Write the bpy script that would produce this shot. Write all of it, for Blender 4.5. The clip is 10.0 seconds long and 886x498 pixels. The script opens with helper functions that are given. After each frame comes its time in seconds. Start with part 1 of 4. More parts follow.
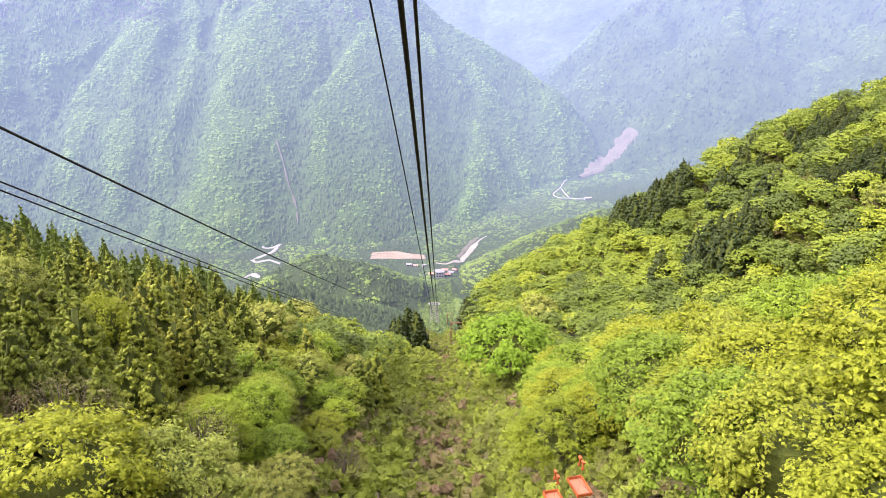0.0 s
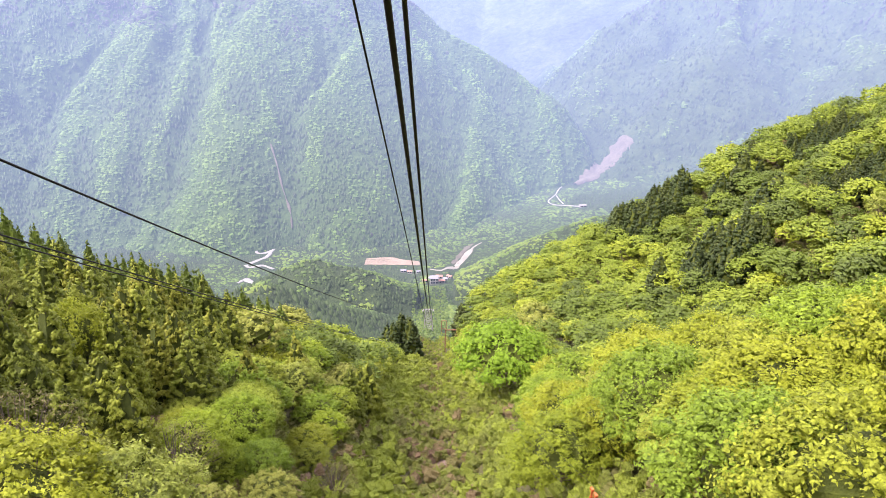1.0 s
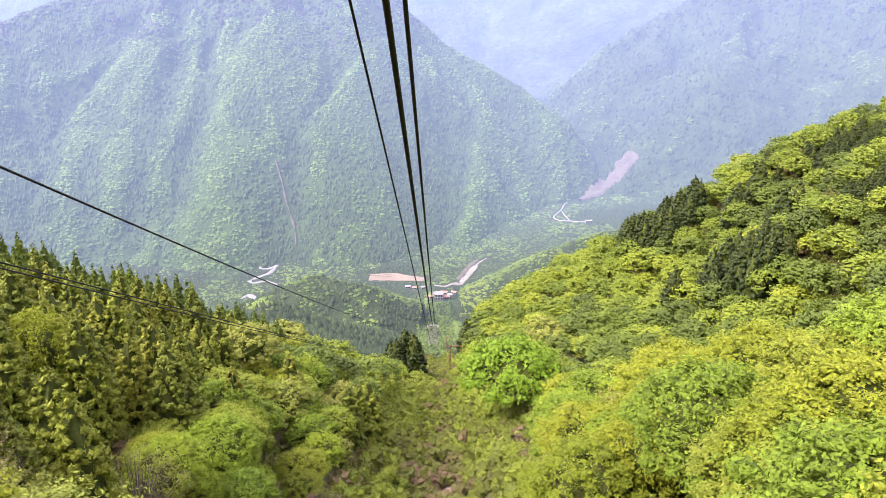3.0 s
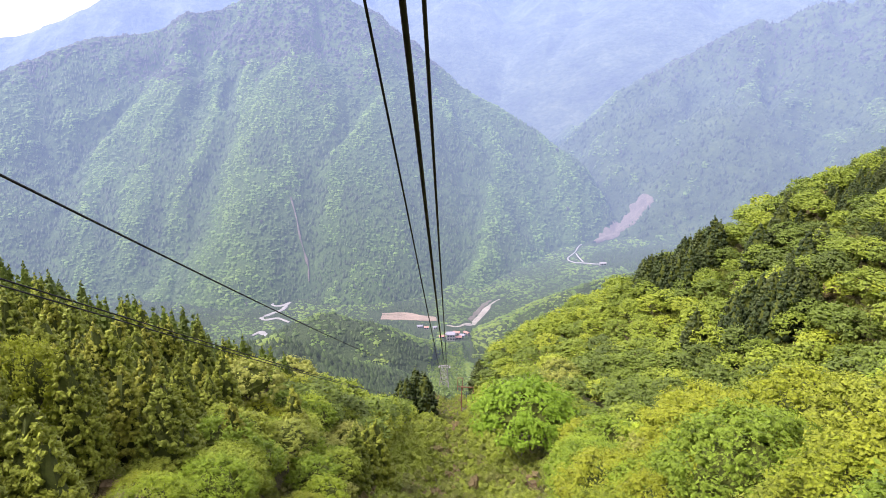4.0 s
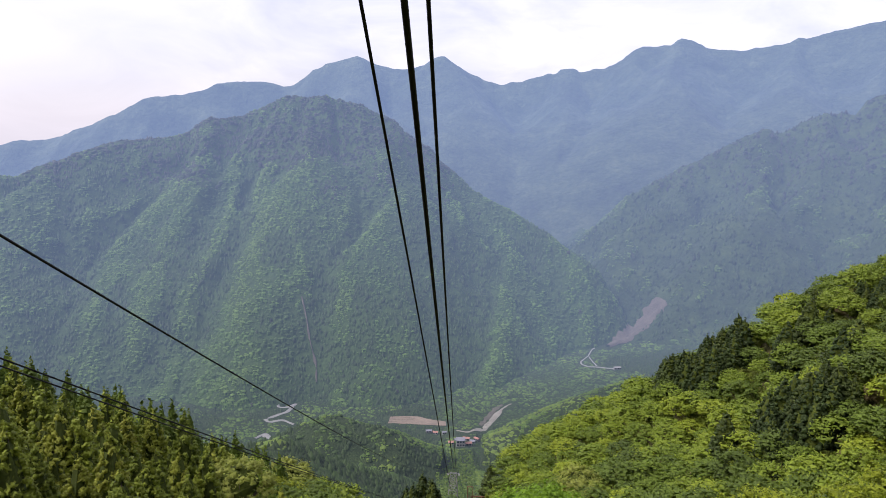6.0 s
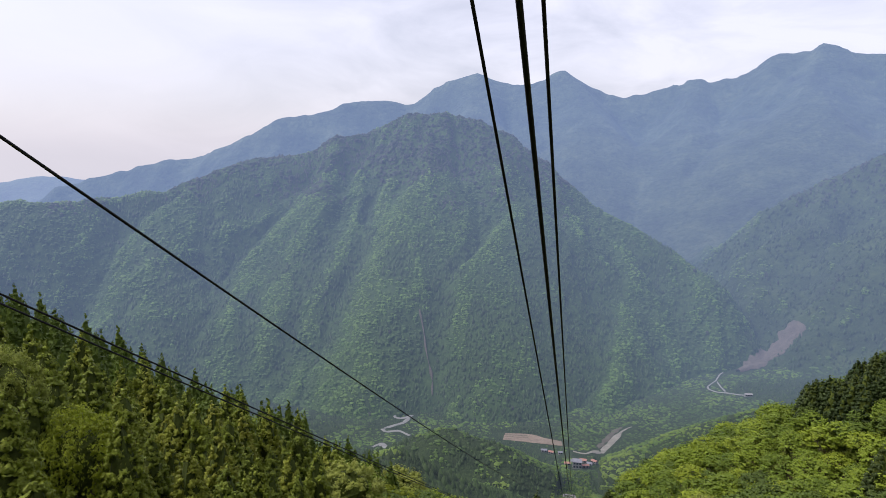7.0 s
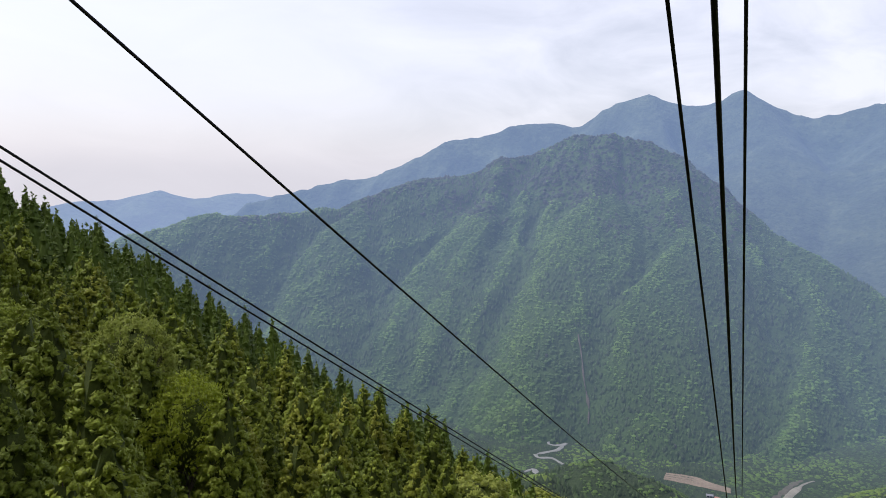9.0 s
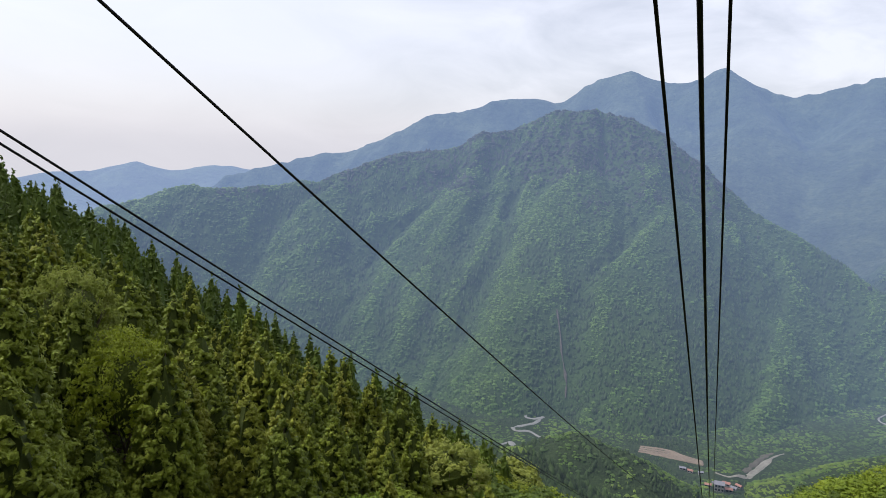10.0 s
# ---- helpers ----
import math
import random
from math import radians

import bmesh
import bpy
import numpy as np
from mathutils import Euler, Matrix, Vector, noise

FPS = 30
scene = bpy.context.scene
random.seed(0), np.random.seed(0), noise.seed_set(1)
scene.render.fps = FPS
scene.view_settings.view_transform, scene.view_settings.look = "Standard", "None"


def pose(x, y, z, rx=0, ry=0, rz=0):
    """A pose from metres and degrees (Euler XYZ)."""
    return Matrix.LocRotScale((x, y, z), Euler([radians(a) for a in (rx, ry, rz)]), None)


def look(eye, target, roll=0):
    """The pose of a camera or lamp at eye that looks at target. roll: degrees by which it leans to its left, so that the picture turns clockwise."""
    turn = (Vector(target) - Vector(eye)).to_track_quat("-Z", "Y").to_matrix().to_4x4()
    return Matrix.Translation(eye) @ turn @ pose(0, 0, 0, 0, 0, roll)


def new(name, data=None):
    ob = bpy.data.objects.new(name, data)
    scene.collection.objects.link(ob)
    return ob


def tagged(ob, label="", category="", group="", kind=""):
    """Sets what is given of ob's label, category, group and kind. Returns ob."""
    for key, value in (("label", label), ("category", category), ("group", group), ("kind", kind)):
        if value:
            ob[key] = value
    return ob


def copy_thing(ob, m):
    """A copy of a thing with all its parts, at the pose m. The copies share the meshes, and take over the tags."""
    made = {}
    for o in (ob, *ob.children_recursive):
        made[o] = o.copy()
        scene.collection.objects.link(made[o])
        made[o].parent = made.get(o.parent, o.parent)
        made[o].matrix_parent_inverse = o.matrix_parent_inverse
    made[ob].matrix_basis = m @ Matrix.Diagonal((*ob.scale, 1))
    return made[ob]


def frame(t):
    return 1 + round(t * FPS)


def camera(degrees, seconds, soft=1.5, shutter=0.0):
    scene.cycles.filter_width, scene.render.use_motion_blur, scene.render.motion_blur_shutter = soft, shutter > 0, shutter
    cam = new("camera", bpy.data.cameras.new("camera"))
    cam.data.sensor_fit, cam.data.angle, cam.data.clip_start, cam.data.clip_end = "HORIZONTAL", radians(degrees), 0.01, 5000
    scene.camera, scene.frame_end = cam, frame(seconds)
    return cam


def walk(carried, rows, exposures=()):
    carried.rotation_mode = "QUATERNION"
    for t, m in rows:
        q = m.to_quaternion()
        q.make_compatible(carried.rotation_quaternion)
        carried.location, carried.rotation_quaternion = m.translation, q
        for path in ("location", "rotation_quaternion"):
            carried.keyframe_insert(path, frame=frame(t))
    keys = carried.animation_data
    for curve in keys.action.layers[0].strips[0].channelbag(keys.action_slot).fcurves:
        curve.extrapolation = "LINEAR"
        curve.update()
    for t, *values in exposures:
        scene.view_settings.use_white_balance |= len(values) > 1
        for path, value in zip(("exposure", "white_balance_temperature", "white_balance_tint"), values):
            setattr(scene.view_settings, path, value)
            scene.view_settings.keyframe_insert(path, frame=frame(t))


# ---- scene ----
cam = camera(65.55, 10.0, soft=0.8)
# seconds, eye, yaw (to the left), pitch (up), roll
PATH = [
    (0.0, -0.341, 0.00, 620.61, -0.01, -21.98, -0.00),
    (0.5, -0.349, 2.47, 619.52, -0.35, -21.90, 0.13),
    (1.0, -0.379, 4.93, 618.41, -0.50, -21.44, 0.56),
    (1.5, -0.385, 7.34, 617.17, -0.37, -20.95, 0.72),
    (2.0, -0.400, 9.71, 615.83, -0.32, -20.78, 0.68),
    (2.5, -0.407, 12.02, 614.46, -0.38, -20.71, 0.41),
    (4.0, -0.439, 18.64, 610.32, 1.13, -16.73, 1.01),
    (4.5, -0.449, 20.83, 608.94, 1.53, -14.24, 1.19),
    (5.0, -0.438, 23.06, 607.48, 1.29, -11.55, 1.28),
    (5.2, -0.440, 23.98, 606.91, 0.99, -10.87, 1.46),
    (6.3, -0.430, 29.20, 603.92, 4.15, -7.35, 1.36),
    (6.5, -0.427, 30.17, 603.36, 6.13, -6.93, 1.16),
    (7.0, -0.426, 32.58, 601.93, 12.13, -7.15, 0.92),
    (7.5, -0.470, 35.02, 600.43, 17.94, -6.89, 0.97),
    (8.0, -0.517, 37.48, 598.93, 21.23, -7.05, 1.25),
    (8.5, -0.536, 39.94, 597.39, 24.35, -6.22, 1.21),
    (9.0, -0.557, 42.45, 595.89, 25.62, -5.53, 1.69),
    (9.5, -0.585, 45.01, 594.40, 25.47, -5.95, 2.17),
    (10.0, -0.587, 47.55, 592.91, 23.95, -7.52, 2.43),
]


def stand(x, y, z, yaw, pitch, roll):
    a, b = radians(yaw), radians(pitch)
    ahead = Vector((-math.sin(a) * math.cos(b), math.cos(a) * math.cos(b), math.sin(b)))
    return look((x, y, z), Vector((x, y, z)) + ahead, roll)


# the phone darkens its picture as the bright sky comes into view
EXPOSURES = [(0.0, 1.80, 6550, 27), (2.5, 1.79, 6500, 29), (4.0, 1.44, 6430, 26), (5.0, 1.02, 6320, 22), (6.5, 0.17, 6210, 16), (8.0, 0.14, 6180, 13), (9.0, 0.18, 6200, 11), (10.0, 0.16, 6200, 9)]
walk(cam, [(t, stand(*row)) for t, *row in PATH], EXPOSURES)

# ---- light: a bright, hazy overcast day ----
SUN_ELEVATION, SUN_AZIMUTH = 52.0, 250.0
world = bpy.data.worlds.new("overcast_sky")
scene.world = world
world.use_nodes = True


def build_world(tree):
    n, l = tree.nodes, tree.links
    n.clear()
    out = n.new("ShaderNodeOutputWorld")
    sky = n.new("ShaderNodeTexSky")
    sky.sky_type, sky.sun_disc = "NISHITA", False
    sky.sun_elevation, sky.sun_rotation = radians(SUN_ELEVATION), radians(SUN_AZIMUTH)
    sky.air_density, sky.dust_density = 1.0, 4.0
    back_sky = n.new("ShaderNodeBackground")
    back_sky.inputs["Strength"].default_value = 0.06
    l.new(sky.outputs[0], back_sky.inputs["Color"])
    # cloud deck
    coord = n.new("ShaderNodeTexCoord")
    mapping = n.new("ShaderNodeMapping")
    mapping.inputs["Scale"].default_value = (2.2, 2.2, 6.0)
    l.new(coord.outputs["Generated"], mapping.inputs["Vector"])
    tex = n.new("ShaderNodeTexNoise")
    tex.inputs["Scale"].default_value, tex.inputs["Detail"].default_value = 2.2, 7.0
    tex.inputs["Roughness"].default_value, tex.inputs["Distortion"].default_value = 0.55, 0.6
    l.new(mapping.outputs[0], tex.inputs["Vector"])
    ramp = n.new("ShaderNodeValToRGB")
    ramp.color_ramp.elements[0].position, ramp.color_ramp.elements[1].position = 0.36, 0.62
    ramp.color_ramp.elements[0].color = (0.62, 0.60, 0.645, 1)
    ramp.color_ramp.elements[1].color = (0.86, 0.82, 0.86, 1)
    # the deck is broken over the ridge ahead and even to the west
    split = n.new("ShaderNodeSeparateXYZ")
    l.new(coord.outputs["Generated"], split.inputs[0])
    broken = n.new("ShaderNodeMapRange")
    broken.inputs["From Min"].default_value, broken.inputs["From Max"].default_value = -0.6, -0.15
    broken.inputs["To Min"].default_value, broken.inputs["To Max"].default_value = 0.15, 1.0
    l.new(split.outputs["X"], broken.inputs["Value"])
    deck = n.new("ShaderNodeMix")
    deck.inputs["A"].default_value = 0.54
    l.new(broken.outputs[0], deck.inputs["Factor"])
    l.new(tex.outputs["Fac"], deck.inputs["B"])
    l.new(deck.outputs["Result"], ramp.inputs["Fac"])
    cloud = n.new("ShaderNodeBackground")
    cloud.inputs["Strength"].default_value = 0.82
    l.new(ramp.outputs[0], cloud.inputs["Color"])
    add = n.new("ShaderNodeAddShader")
    l.new(back_sky.outputs[0], add.inputs[0])
    l.new(cloud.outputs[0], add.inputs[1])
    l.new(add.outputs[0], out.inputs["Surface"])


build_world(world.node_tree)
sun_data = bpy.data.lights.new("sun", "SUN")
sun_data.energy, sun_data.angle, sun_data.color = 2.1, radians(30), (1.0, 0.96, 0.88)
sun_dir = Vector((math.sin(radians(SUN_AZIMUTH)) * math.cos(radians(SUN_ELEVATION)),
                  math.cos(radians(SUN_AZIMUTH)) * math.cos(radians(SUN_ELEVATION)), math.sin(radians(SUN_ELEVATION))))
sun = new("sun", sun_data)
sun.matrix_world = look(Vector((0, 0, 900)) + sun_dir * 50, (0, 0, 900))

rng = np.random.default_rng(7)


# ---- materials ----
def material(name, rough=0.8):
    m = bpy.data.materials.new(name)
    m.use_nodes = True
    return m, m.node_tree.nodes, m.node_tree.links, m.node_tree.nodes["Principled BSDF"]


def ramp_node(n, stops):
    r = n.new("ShaderNodeValToRGB")
    els = r.color_ramp.elements
    els[0].position, els[0].color = stops[0][0], (*stops[0][1], 1)
    els[1].position, els[1].color = stops[-1][0], (*stops[-1][1], 1)
    for p, c in stops[1:-1]:
        els.new(p).color = (*c, 1)
    return r


def noise_node(n, l, scale, detail=4.0, space="Object", rough=0.6):
    c = n.new("ShaderNodeTexCoord")
    t = n.new("ShaderNodeTexNoise")
    t.inputs["Scale"].default_value, t.inputs["Detail"].default_value, t.inputs["Roughness"].default_value = scale, detail, rough
    l.new(c.outputs[space], t.inputs["Vector"])
    return t


def haze_glow(n, l, blue=1.0, strength=1.0):
    """Painted haze: far slopes emit pale blue, more with distance from the top station."""
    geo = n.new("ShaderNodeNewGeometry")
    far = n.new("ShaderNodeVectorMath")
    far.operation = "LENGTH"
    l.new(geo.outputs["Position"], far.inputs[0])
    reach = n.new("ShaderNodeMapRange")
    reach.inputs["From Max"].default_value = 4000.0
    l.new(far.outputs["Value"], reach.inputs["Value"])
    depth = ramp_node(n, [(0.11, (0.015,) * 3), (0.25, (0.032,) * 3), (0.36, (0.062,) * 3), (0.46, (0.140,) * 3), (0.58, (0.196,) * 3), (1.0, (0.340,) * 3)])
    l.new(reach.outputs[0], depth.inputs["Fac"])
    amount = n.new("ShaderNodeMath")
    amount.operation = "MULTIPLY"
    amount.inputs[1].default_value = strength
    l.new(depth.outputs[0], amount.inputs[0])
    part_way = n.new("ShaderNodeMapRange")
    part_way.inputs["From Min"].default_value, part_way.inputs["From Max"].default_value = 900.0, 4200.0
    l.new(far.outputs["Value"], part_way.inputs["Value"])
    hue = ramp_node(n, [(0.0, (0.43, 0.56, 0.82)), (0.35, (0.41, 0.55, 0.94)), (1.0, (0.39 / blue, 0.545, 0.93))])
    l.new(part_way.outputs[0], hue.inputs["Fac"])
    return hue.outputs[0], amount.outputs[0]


def leaf_material(name, stops, source="object", translucent=0.3, leaf_jitter=0.17, glow=None, leaf=0.0, cover=0.5, tones=(0.78, 1.2)):
    """Foliage: tree to tree by Object Info's Random or the mesh's tint, spray to spray by island; leaf: the size of the leaves that a spray is cut into."""
    m, n, l, b = material(name)
    if source == "object":
        info = n.new("ShaderNodeObjectInfo")
        pick = info.outputs["Random"]
    else:
        attr = n.new("ShaderNodeAttribute")
        attr.attribute_name = "tint"
        pick = attr.outputs["Fac"]
    r = ramp_node(n, stops)
    l.new(pick, r.inputs["Fac"])
    geo = n.new("ShaderNodeNewGeometry")
    mul = n.new("ShaderNodeMapRange")
    mul.inputs["To Min"].default_value, mul.inputs["To Max"].default_value = 1 - leaf_jitter, 1 + leaf_jitter
    l.new(geo.outputs["Random Per Island"], mul.inputs["Value"])
    hsv = n.new("ShaderNodeHueSaturation")
    l.new(r.outputs[0], hsv.inputs["Color"])
    l.new(mul.outputs[0], hsv.inputs["Value"])
    b.inputs["Roughness"].default_value = 0.62
    b.inputs["Specular IOR Level"].default_value = 0.25
    l.new(hsv.outputs[0], b.inputs["Base Color"])
    tr = n.new("ShaderNodeBsdfTranslucent")
    l.new(hsv.outputs[0], tr.inputs["Color"])
    mix = n.new("ShaderNodeMixShader")
    mix.inputs[0].default_value = translucent
    l.new(b.outputs[0], mix.inputs[1])
    l.new(tr.outputs[0], mix.inputs[2])
    last = mix
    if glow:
        # distance haze, painted on the foliage as emission
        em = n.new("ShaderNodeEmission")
        tone_, amount_ = haze_glow(n, l, *glow)
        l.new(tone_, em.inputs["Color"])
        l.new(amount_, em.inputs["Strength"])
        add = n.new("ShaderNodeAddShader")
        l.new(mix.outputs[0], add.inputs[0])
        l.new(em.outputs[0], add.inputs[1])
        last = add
    if leaf:
        cells = n.new("ShaderNodeTexVoronoi")
        cells.inputs["Scale"].default_value = 1.0 / leaf
        coord = n.new("ShaderNodeTexCoord")
        l.new(coord.outputs["Object"], cells.inputs["Vector"])
        solid = n.new("ShaderNodeMath")
        solid.operation = "LESS_THAN"
        solid.inputs[1].default_value = cover
        l.new(cells.outputs["Distance"], solid.inputs[0])
        gap = n.new("ShaderNodeBsdfTransparent")
        cut = n.new("ShaderNodeMixShader")
        l.new(solid.outputs[0], cut.inputs[0])
        l.new(gap.outputs[0], cut.inputs[1])
        l.new(last.outputs[0], cut.inputs[2])
        last = cut
        # the relief of leaf clusters
        lumps = n.new("ShaderNodeTexNoise")
        lumps.inputs["Scale"].default_value, lumps.inputs["Detail"].default_value, lumps.inputs["Roughness"].default_value = 0.6 / leaf, 3.0, 0.65
        l.new(coord.outputs["Object"], lumps.inputs["Vector"])
        relief = n.new("ShaderNodeBump")
        relief.inputs["Strength"].default_value, relief.inputs["Distance"].default_value = 0.7, 2.2 * leaf
        l.new(lumps.outputs["Fac"], relief.inputs["Height"])
        l.new(relief.outputs[0], b.inputs["Normal"])
        # each leaf a little lighter or darker
        tone = n.new("ShaderNodeMapRange")
        tone.inputs["To Min"].default_value, tone.inputs["To Max"].default_value = tones
        l.new(cells.outputs["Color"], tone.inputs["Value"])
        both = n.new("ShaderNodeMath")
        both.operation = "MULTIPLY"
        l.new(tone.outputs[0], both.inputs[0])
        l.new(mul.outputs[0], both.inputs[1])
        l.new(both.outputs[0], hsv.inputs["Value"])
    l.new(last.outputs[0], n["Material Output"].inputs["Surface"])
    return m


def rough_material(name, stops, scale=0.3, rough=0.9, metal=0.0, bump=0.4, bump_scale=2.0, glow=None, fine=None):
    """A mottled matt surface: colours from two scales of noise, with relief."""
    m, n, l, b = material(name)
    t1, t2 = noise_node(n, l, scale, 6), noise_node(n, l, scale * (fine or 7.0), 4)
    mix = n.new("ShaderNodeMix")
    mix.inputs["Factor"].default_value = 0.4
    l.new(t1.outputs["Fac"], mix.inputs["A"])
    l.new(t2.outputs["Fac"], mix.inputs["B"])
    r = ramp_node(n, stops)
    l.new(mix.outputs["Result"], r.inputs["Fac"])
    l.new(r.outputs[0], b.inputs["Base Color"])
    b.inputs["Roughness"].default_value, b.inputs["Metallic"].default_value = rough, metal
    b.inputs["Specular IOR Level"].default_value = 0.3
    bm_ = n.new("ShaderNodeBump")
    bm_.inputs["Strength"].default_value, bm_.inputs["Distance"].default_value = bump, 1.0 / bump_scale
    t3 = noise_node(n, l, bump_scale, 5)
    l.new(t3.outputs["Fac"], bm_.inputs["Height"])
    l.new(bm_.outputs[0], b.inputs["Normal"])
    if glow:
        # distance haze, painted into the surface's own emission
        tone_, amount_ = haze_glow(n, l, *glow)
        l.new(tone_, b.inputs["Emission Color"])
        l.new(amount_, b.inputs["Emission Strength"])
    return m


YELLOW = [(0.0, (0.175, 0.24, 0.014)), (0.35, (0.235, 0.285, 0.015)), (0.7, (0.262, 0.305, 0.016)), (1.0, (0.235, 0.29, 0.028))]
GREEN = [(0.0, (0.155, 0.24, 0.018)), (0.4, (0.21, 0.31, 0.019)), (0.75, (0.26, 0.355, 0.022)), (1.0, (0.275, 0.335, 0.04))]
PALE = [(0.0, (0.24, 0.295, 0.042)), (0.5, (0.30, 0.33, 0.062)), (1.0, (0.27, 0.30, 0.05))]
TWIG = [(0.0, (0.20, 0.16, 0.09)), (0.5, (0.22, 0.19, 0.08)), (1.0, (0.24, 0.14, 0.07))]
CEDAR = [(0.0, (0.132, 0.170, 0.017)), (0.4, (0.164, 0.204, 0.019)), (0.75, (0.192, 0.232, 0.020)), (1.0, (0.225, 0.240, 0.026))]
FIR = [(0.0, (0.030, 0.050, 0.012)), (0.6, (0.040, 0.062, 0.014)), (1.0, (0.055, 0.075, 0.016))]
MIXED = [(0.0, (0.028, 0.046, 0.012)), (0.3, (0.055, 0.082, 0.014)), (0.5, (0.105, 0.155, 0.016)), (0.75, (0.175, 0.235, 0.017)), (1.0, (0.235, 0.285, 0.018))]
M_YELLOW = leaf_material("spring_yellow_leaves", YELLOW, leaf=0.13, cover=0.66, translucent=0.28)
M_GREEN = leaf_material("fresh_green_leaves", GREEN, leaf=0.13, cover=0.66, translucent=0.28)
VIVID = [(0.0, (0.165, 0.285, 0.014)), (1.0, (0.18, 0.30, 0.015))]
M_VIVID = leaf_material("vivid_green_leaves", VIVID, leaf=0.13, cover=0.66, translucent=0.28)
M_PALE = leaf_material("pale_blossom_leaves", PALE, leaf=0.12, cover=0.60, translucent=0.28)
M_TWIG = leaf_material("budding_twigs", TWIG, translucent=0.1, leaf=0.13, cover=0.36)
M_CEDAR = leaf_material("cedar_needles", CEDAR, translucent=0.06, leaf_jitter=0.16, leaf=0.16, cover=0.80, tones=(0.72, 1.28))
M_FIR = leaf_material("dark_fir_needles", FIR, translucent=0.1, leaf_jitter=0.2, leaf=0.26, cover=0.84, tones=(0.6, 1.4))
M_WOODS = leaf_material("mixed_woods", MIXED, source="tint", translucent=0.15)
M_SHRUB = leaf_material("undergrowth_leaves", [(0.0, (0.21, 0.14, 0.085)), (0.3, (0.20, 0.16, 0.07)), (0.5, (0.15, 0.17, 0.035)), (0.75, (0.165, 0.21, 0.025)), (1.0, (0.22, 0.28, 0.03))], source="tint", leaf=0.16, cover=0.62)
# darkened foliage colours: the shade inside crowns is painted into them
M_SHADE_NEEDLES = rough_material("shade_painted_needles", [(0.3, (0.030, 0.042, 0.008)), (0.7, (0.075, 0.098, 0.013))], 3.0, bump_scale=4)
M_SHADE_LEAVES = rough_material("shade_painted_leaves", [(0.3, (0.038, 0.052, 0.008)), (0.7, (0.092, 0.118, 0.013))], 2.0, bump_scale=3, bump=0.8)
M_BARK = rough_material("bark", [(0.3, (0.06, 0.045, 0.032)), (0.7, (0.17, 0.14, 0.11))], 2.0, bump_scale=8)
M_GROUND = rough_material("forest_floor", [(0.34, (0.028, 0.026, 0.010)), (0.45, (0.062, 0.060, 0.019)), (0.55, (0.085, 0.082, 0.025)), (0.66, (0.115, 0.100, 0.040))], 0.35, bump_scale=1.6, bump=0.8, fine=6.0)
M_SOIL = rough_material("bare_soil", [(0.3, (0.14, 0.09, 0.065)), (0.7, (0.30, 0.22, 0.18))], 0.25, bump_scale=1.5)
# settings of the painted haze emission: blue divisor, strength
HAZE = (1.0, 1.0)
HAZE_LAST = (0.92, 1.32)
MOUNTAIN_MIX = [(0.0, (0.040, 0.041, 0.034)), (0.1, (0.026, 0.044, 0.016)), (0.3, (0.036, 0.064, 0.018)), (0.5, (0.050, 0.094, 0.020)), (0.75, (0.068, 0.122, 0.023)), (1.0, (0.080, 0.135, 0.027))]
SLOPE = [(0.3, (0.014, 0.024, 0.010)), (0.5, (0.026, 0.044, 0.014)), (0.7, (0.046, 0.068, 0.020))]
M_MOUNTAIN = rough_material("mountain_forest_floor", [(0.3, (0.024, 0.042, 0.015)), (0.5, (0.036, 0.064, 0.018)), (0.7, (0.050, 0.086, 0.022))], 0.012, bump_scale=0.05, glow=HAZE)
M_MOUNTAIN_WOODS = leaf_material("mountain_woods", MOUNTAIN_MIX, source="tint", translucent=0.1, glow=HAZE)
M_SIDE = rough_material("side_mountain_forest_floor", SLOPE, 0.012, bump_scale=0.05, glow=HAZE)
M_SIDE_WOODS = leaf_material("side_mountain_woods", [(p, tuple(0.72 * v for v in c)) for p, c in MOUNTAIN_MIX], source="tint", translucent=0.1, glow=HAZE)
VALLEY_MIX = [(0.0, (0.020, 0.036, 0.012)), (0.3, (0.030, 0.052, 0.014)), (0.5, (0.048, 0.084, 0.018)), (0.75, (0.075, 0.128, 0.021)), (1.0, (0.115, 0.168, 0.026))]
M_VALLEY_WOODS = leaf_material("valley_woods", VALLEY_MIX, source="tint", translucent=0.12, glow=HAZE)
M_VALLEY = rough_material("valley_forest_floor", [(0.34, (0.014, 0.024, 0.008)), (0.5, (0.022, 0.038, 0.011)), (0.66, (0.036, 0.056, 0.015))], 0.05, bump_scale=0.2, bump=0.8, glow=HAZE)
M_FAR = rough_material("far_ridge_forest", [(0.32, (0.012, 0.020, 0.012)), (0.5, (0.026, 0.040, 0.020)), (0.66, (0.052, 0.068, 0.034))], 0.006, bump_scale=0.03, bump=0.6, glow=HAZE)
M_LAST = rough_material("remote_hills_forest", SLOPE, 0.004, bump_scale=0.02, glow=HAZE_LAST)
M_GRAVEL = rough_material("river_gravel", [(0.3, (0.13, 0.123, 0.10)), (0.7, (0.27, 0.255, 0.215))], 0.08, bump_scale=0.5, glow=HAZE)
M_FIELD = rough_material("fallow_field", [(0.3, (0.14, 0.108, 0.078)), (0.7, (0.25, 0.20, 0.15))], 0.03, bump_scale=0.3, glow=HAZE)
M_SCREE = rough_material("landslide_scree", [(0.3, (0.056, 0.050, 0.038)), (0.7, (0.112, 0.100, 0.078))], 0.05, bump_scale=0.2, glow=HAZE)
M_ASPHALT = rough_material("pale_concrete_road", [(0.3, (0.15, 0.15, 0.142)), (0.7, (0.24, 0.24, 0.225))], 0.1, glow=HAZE)
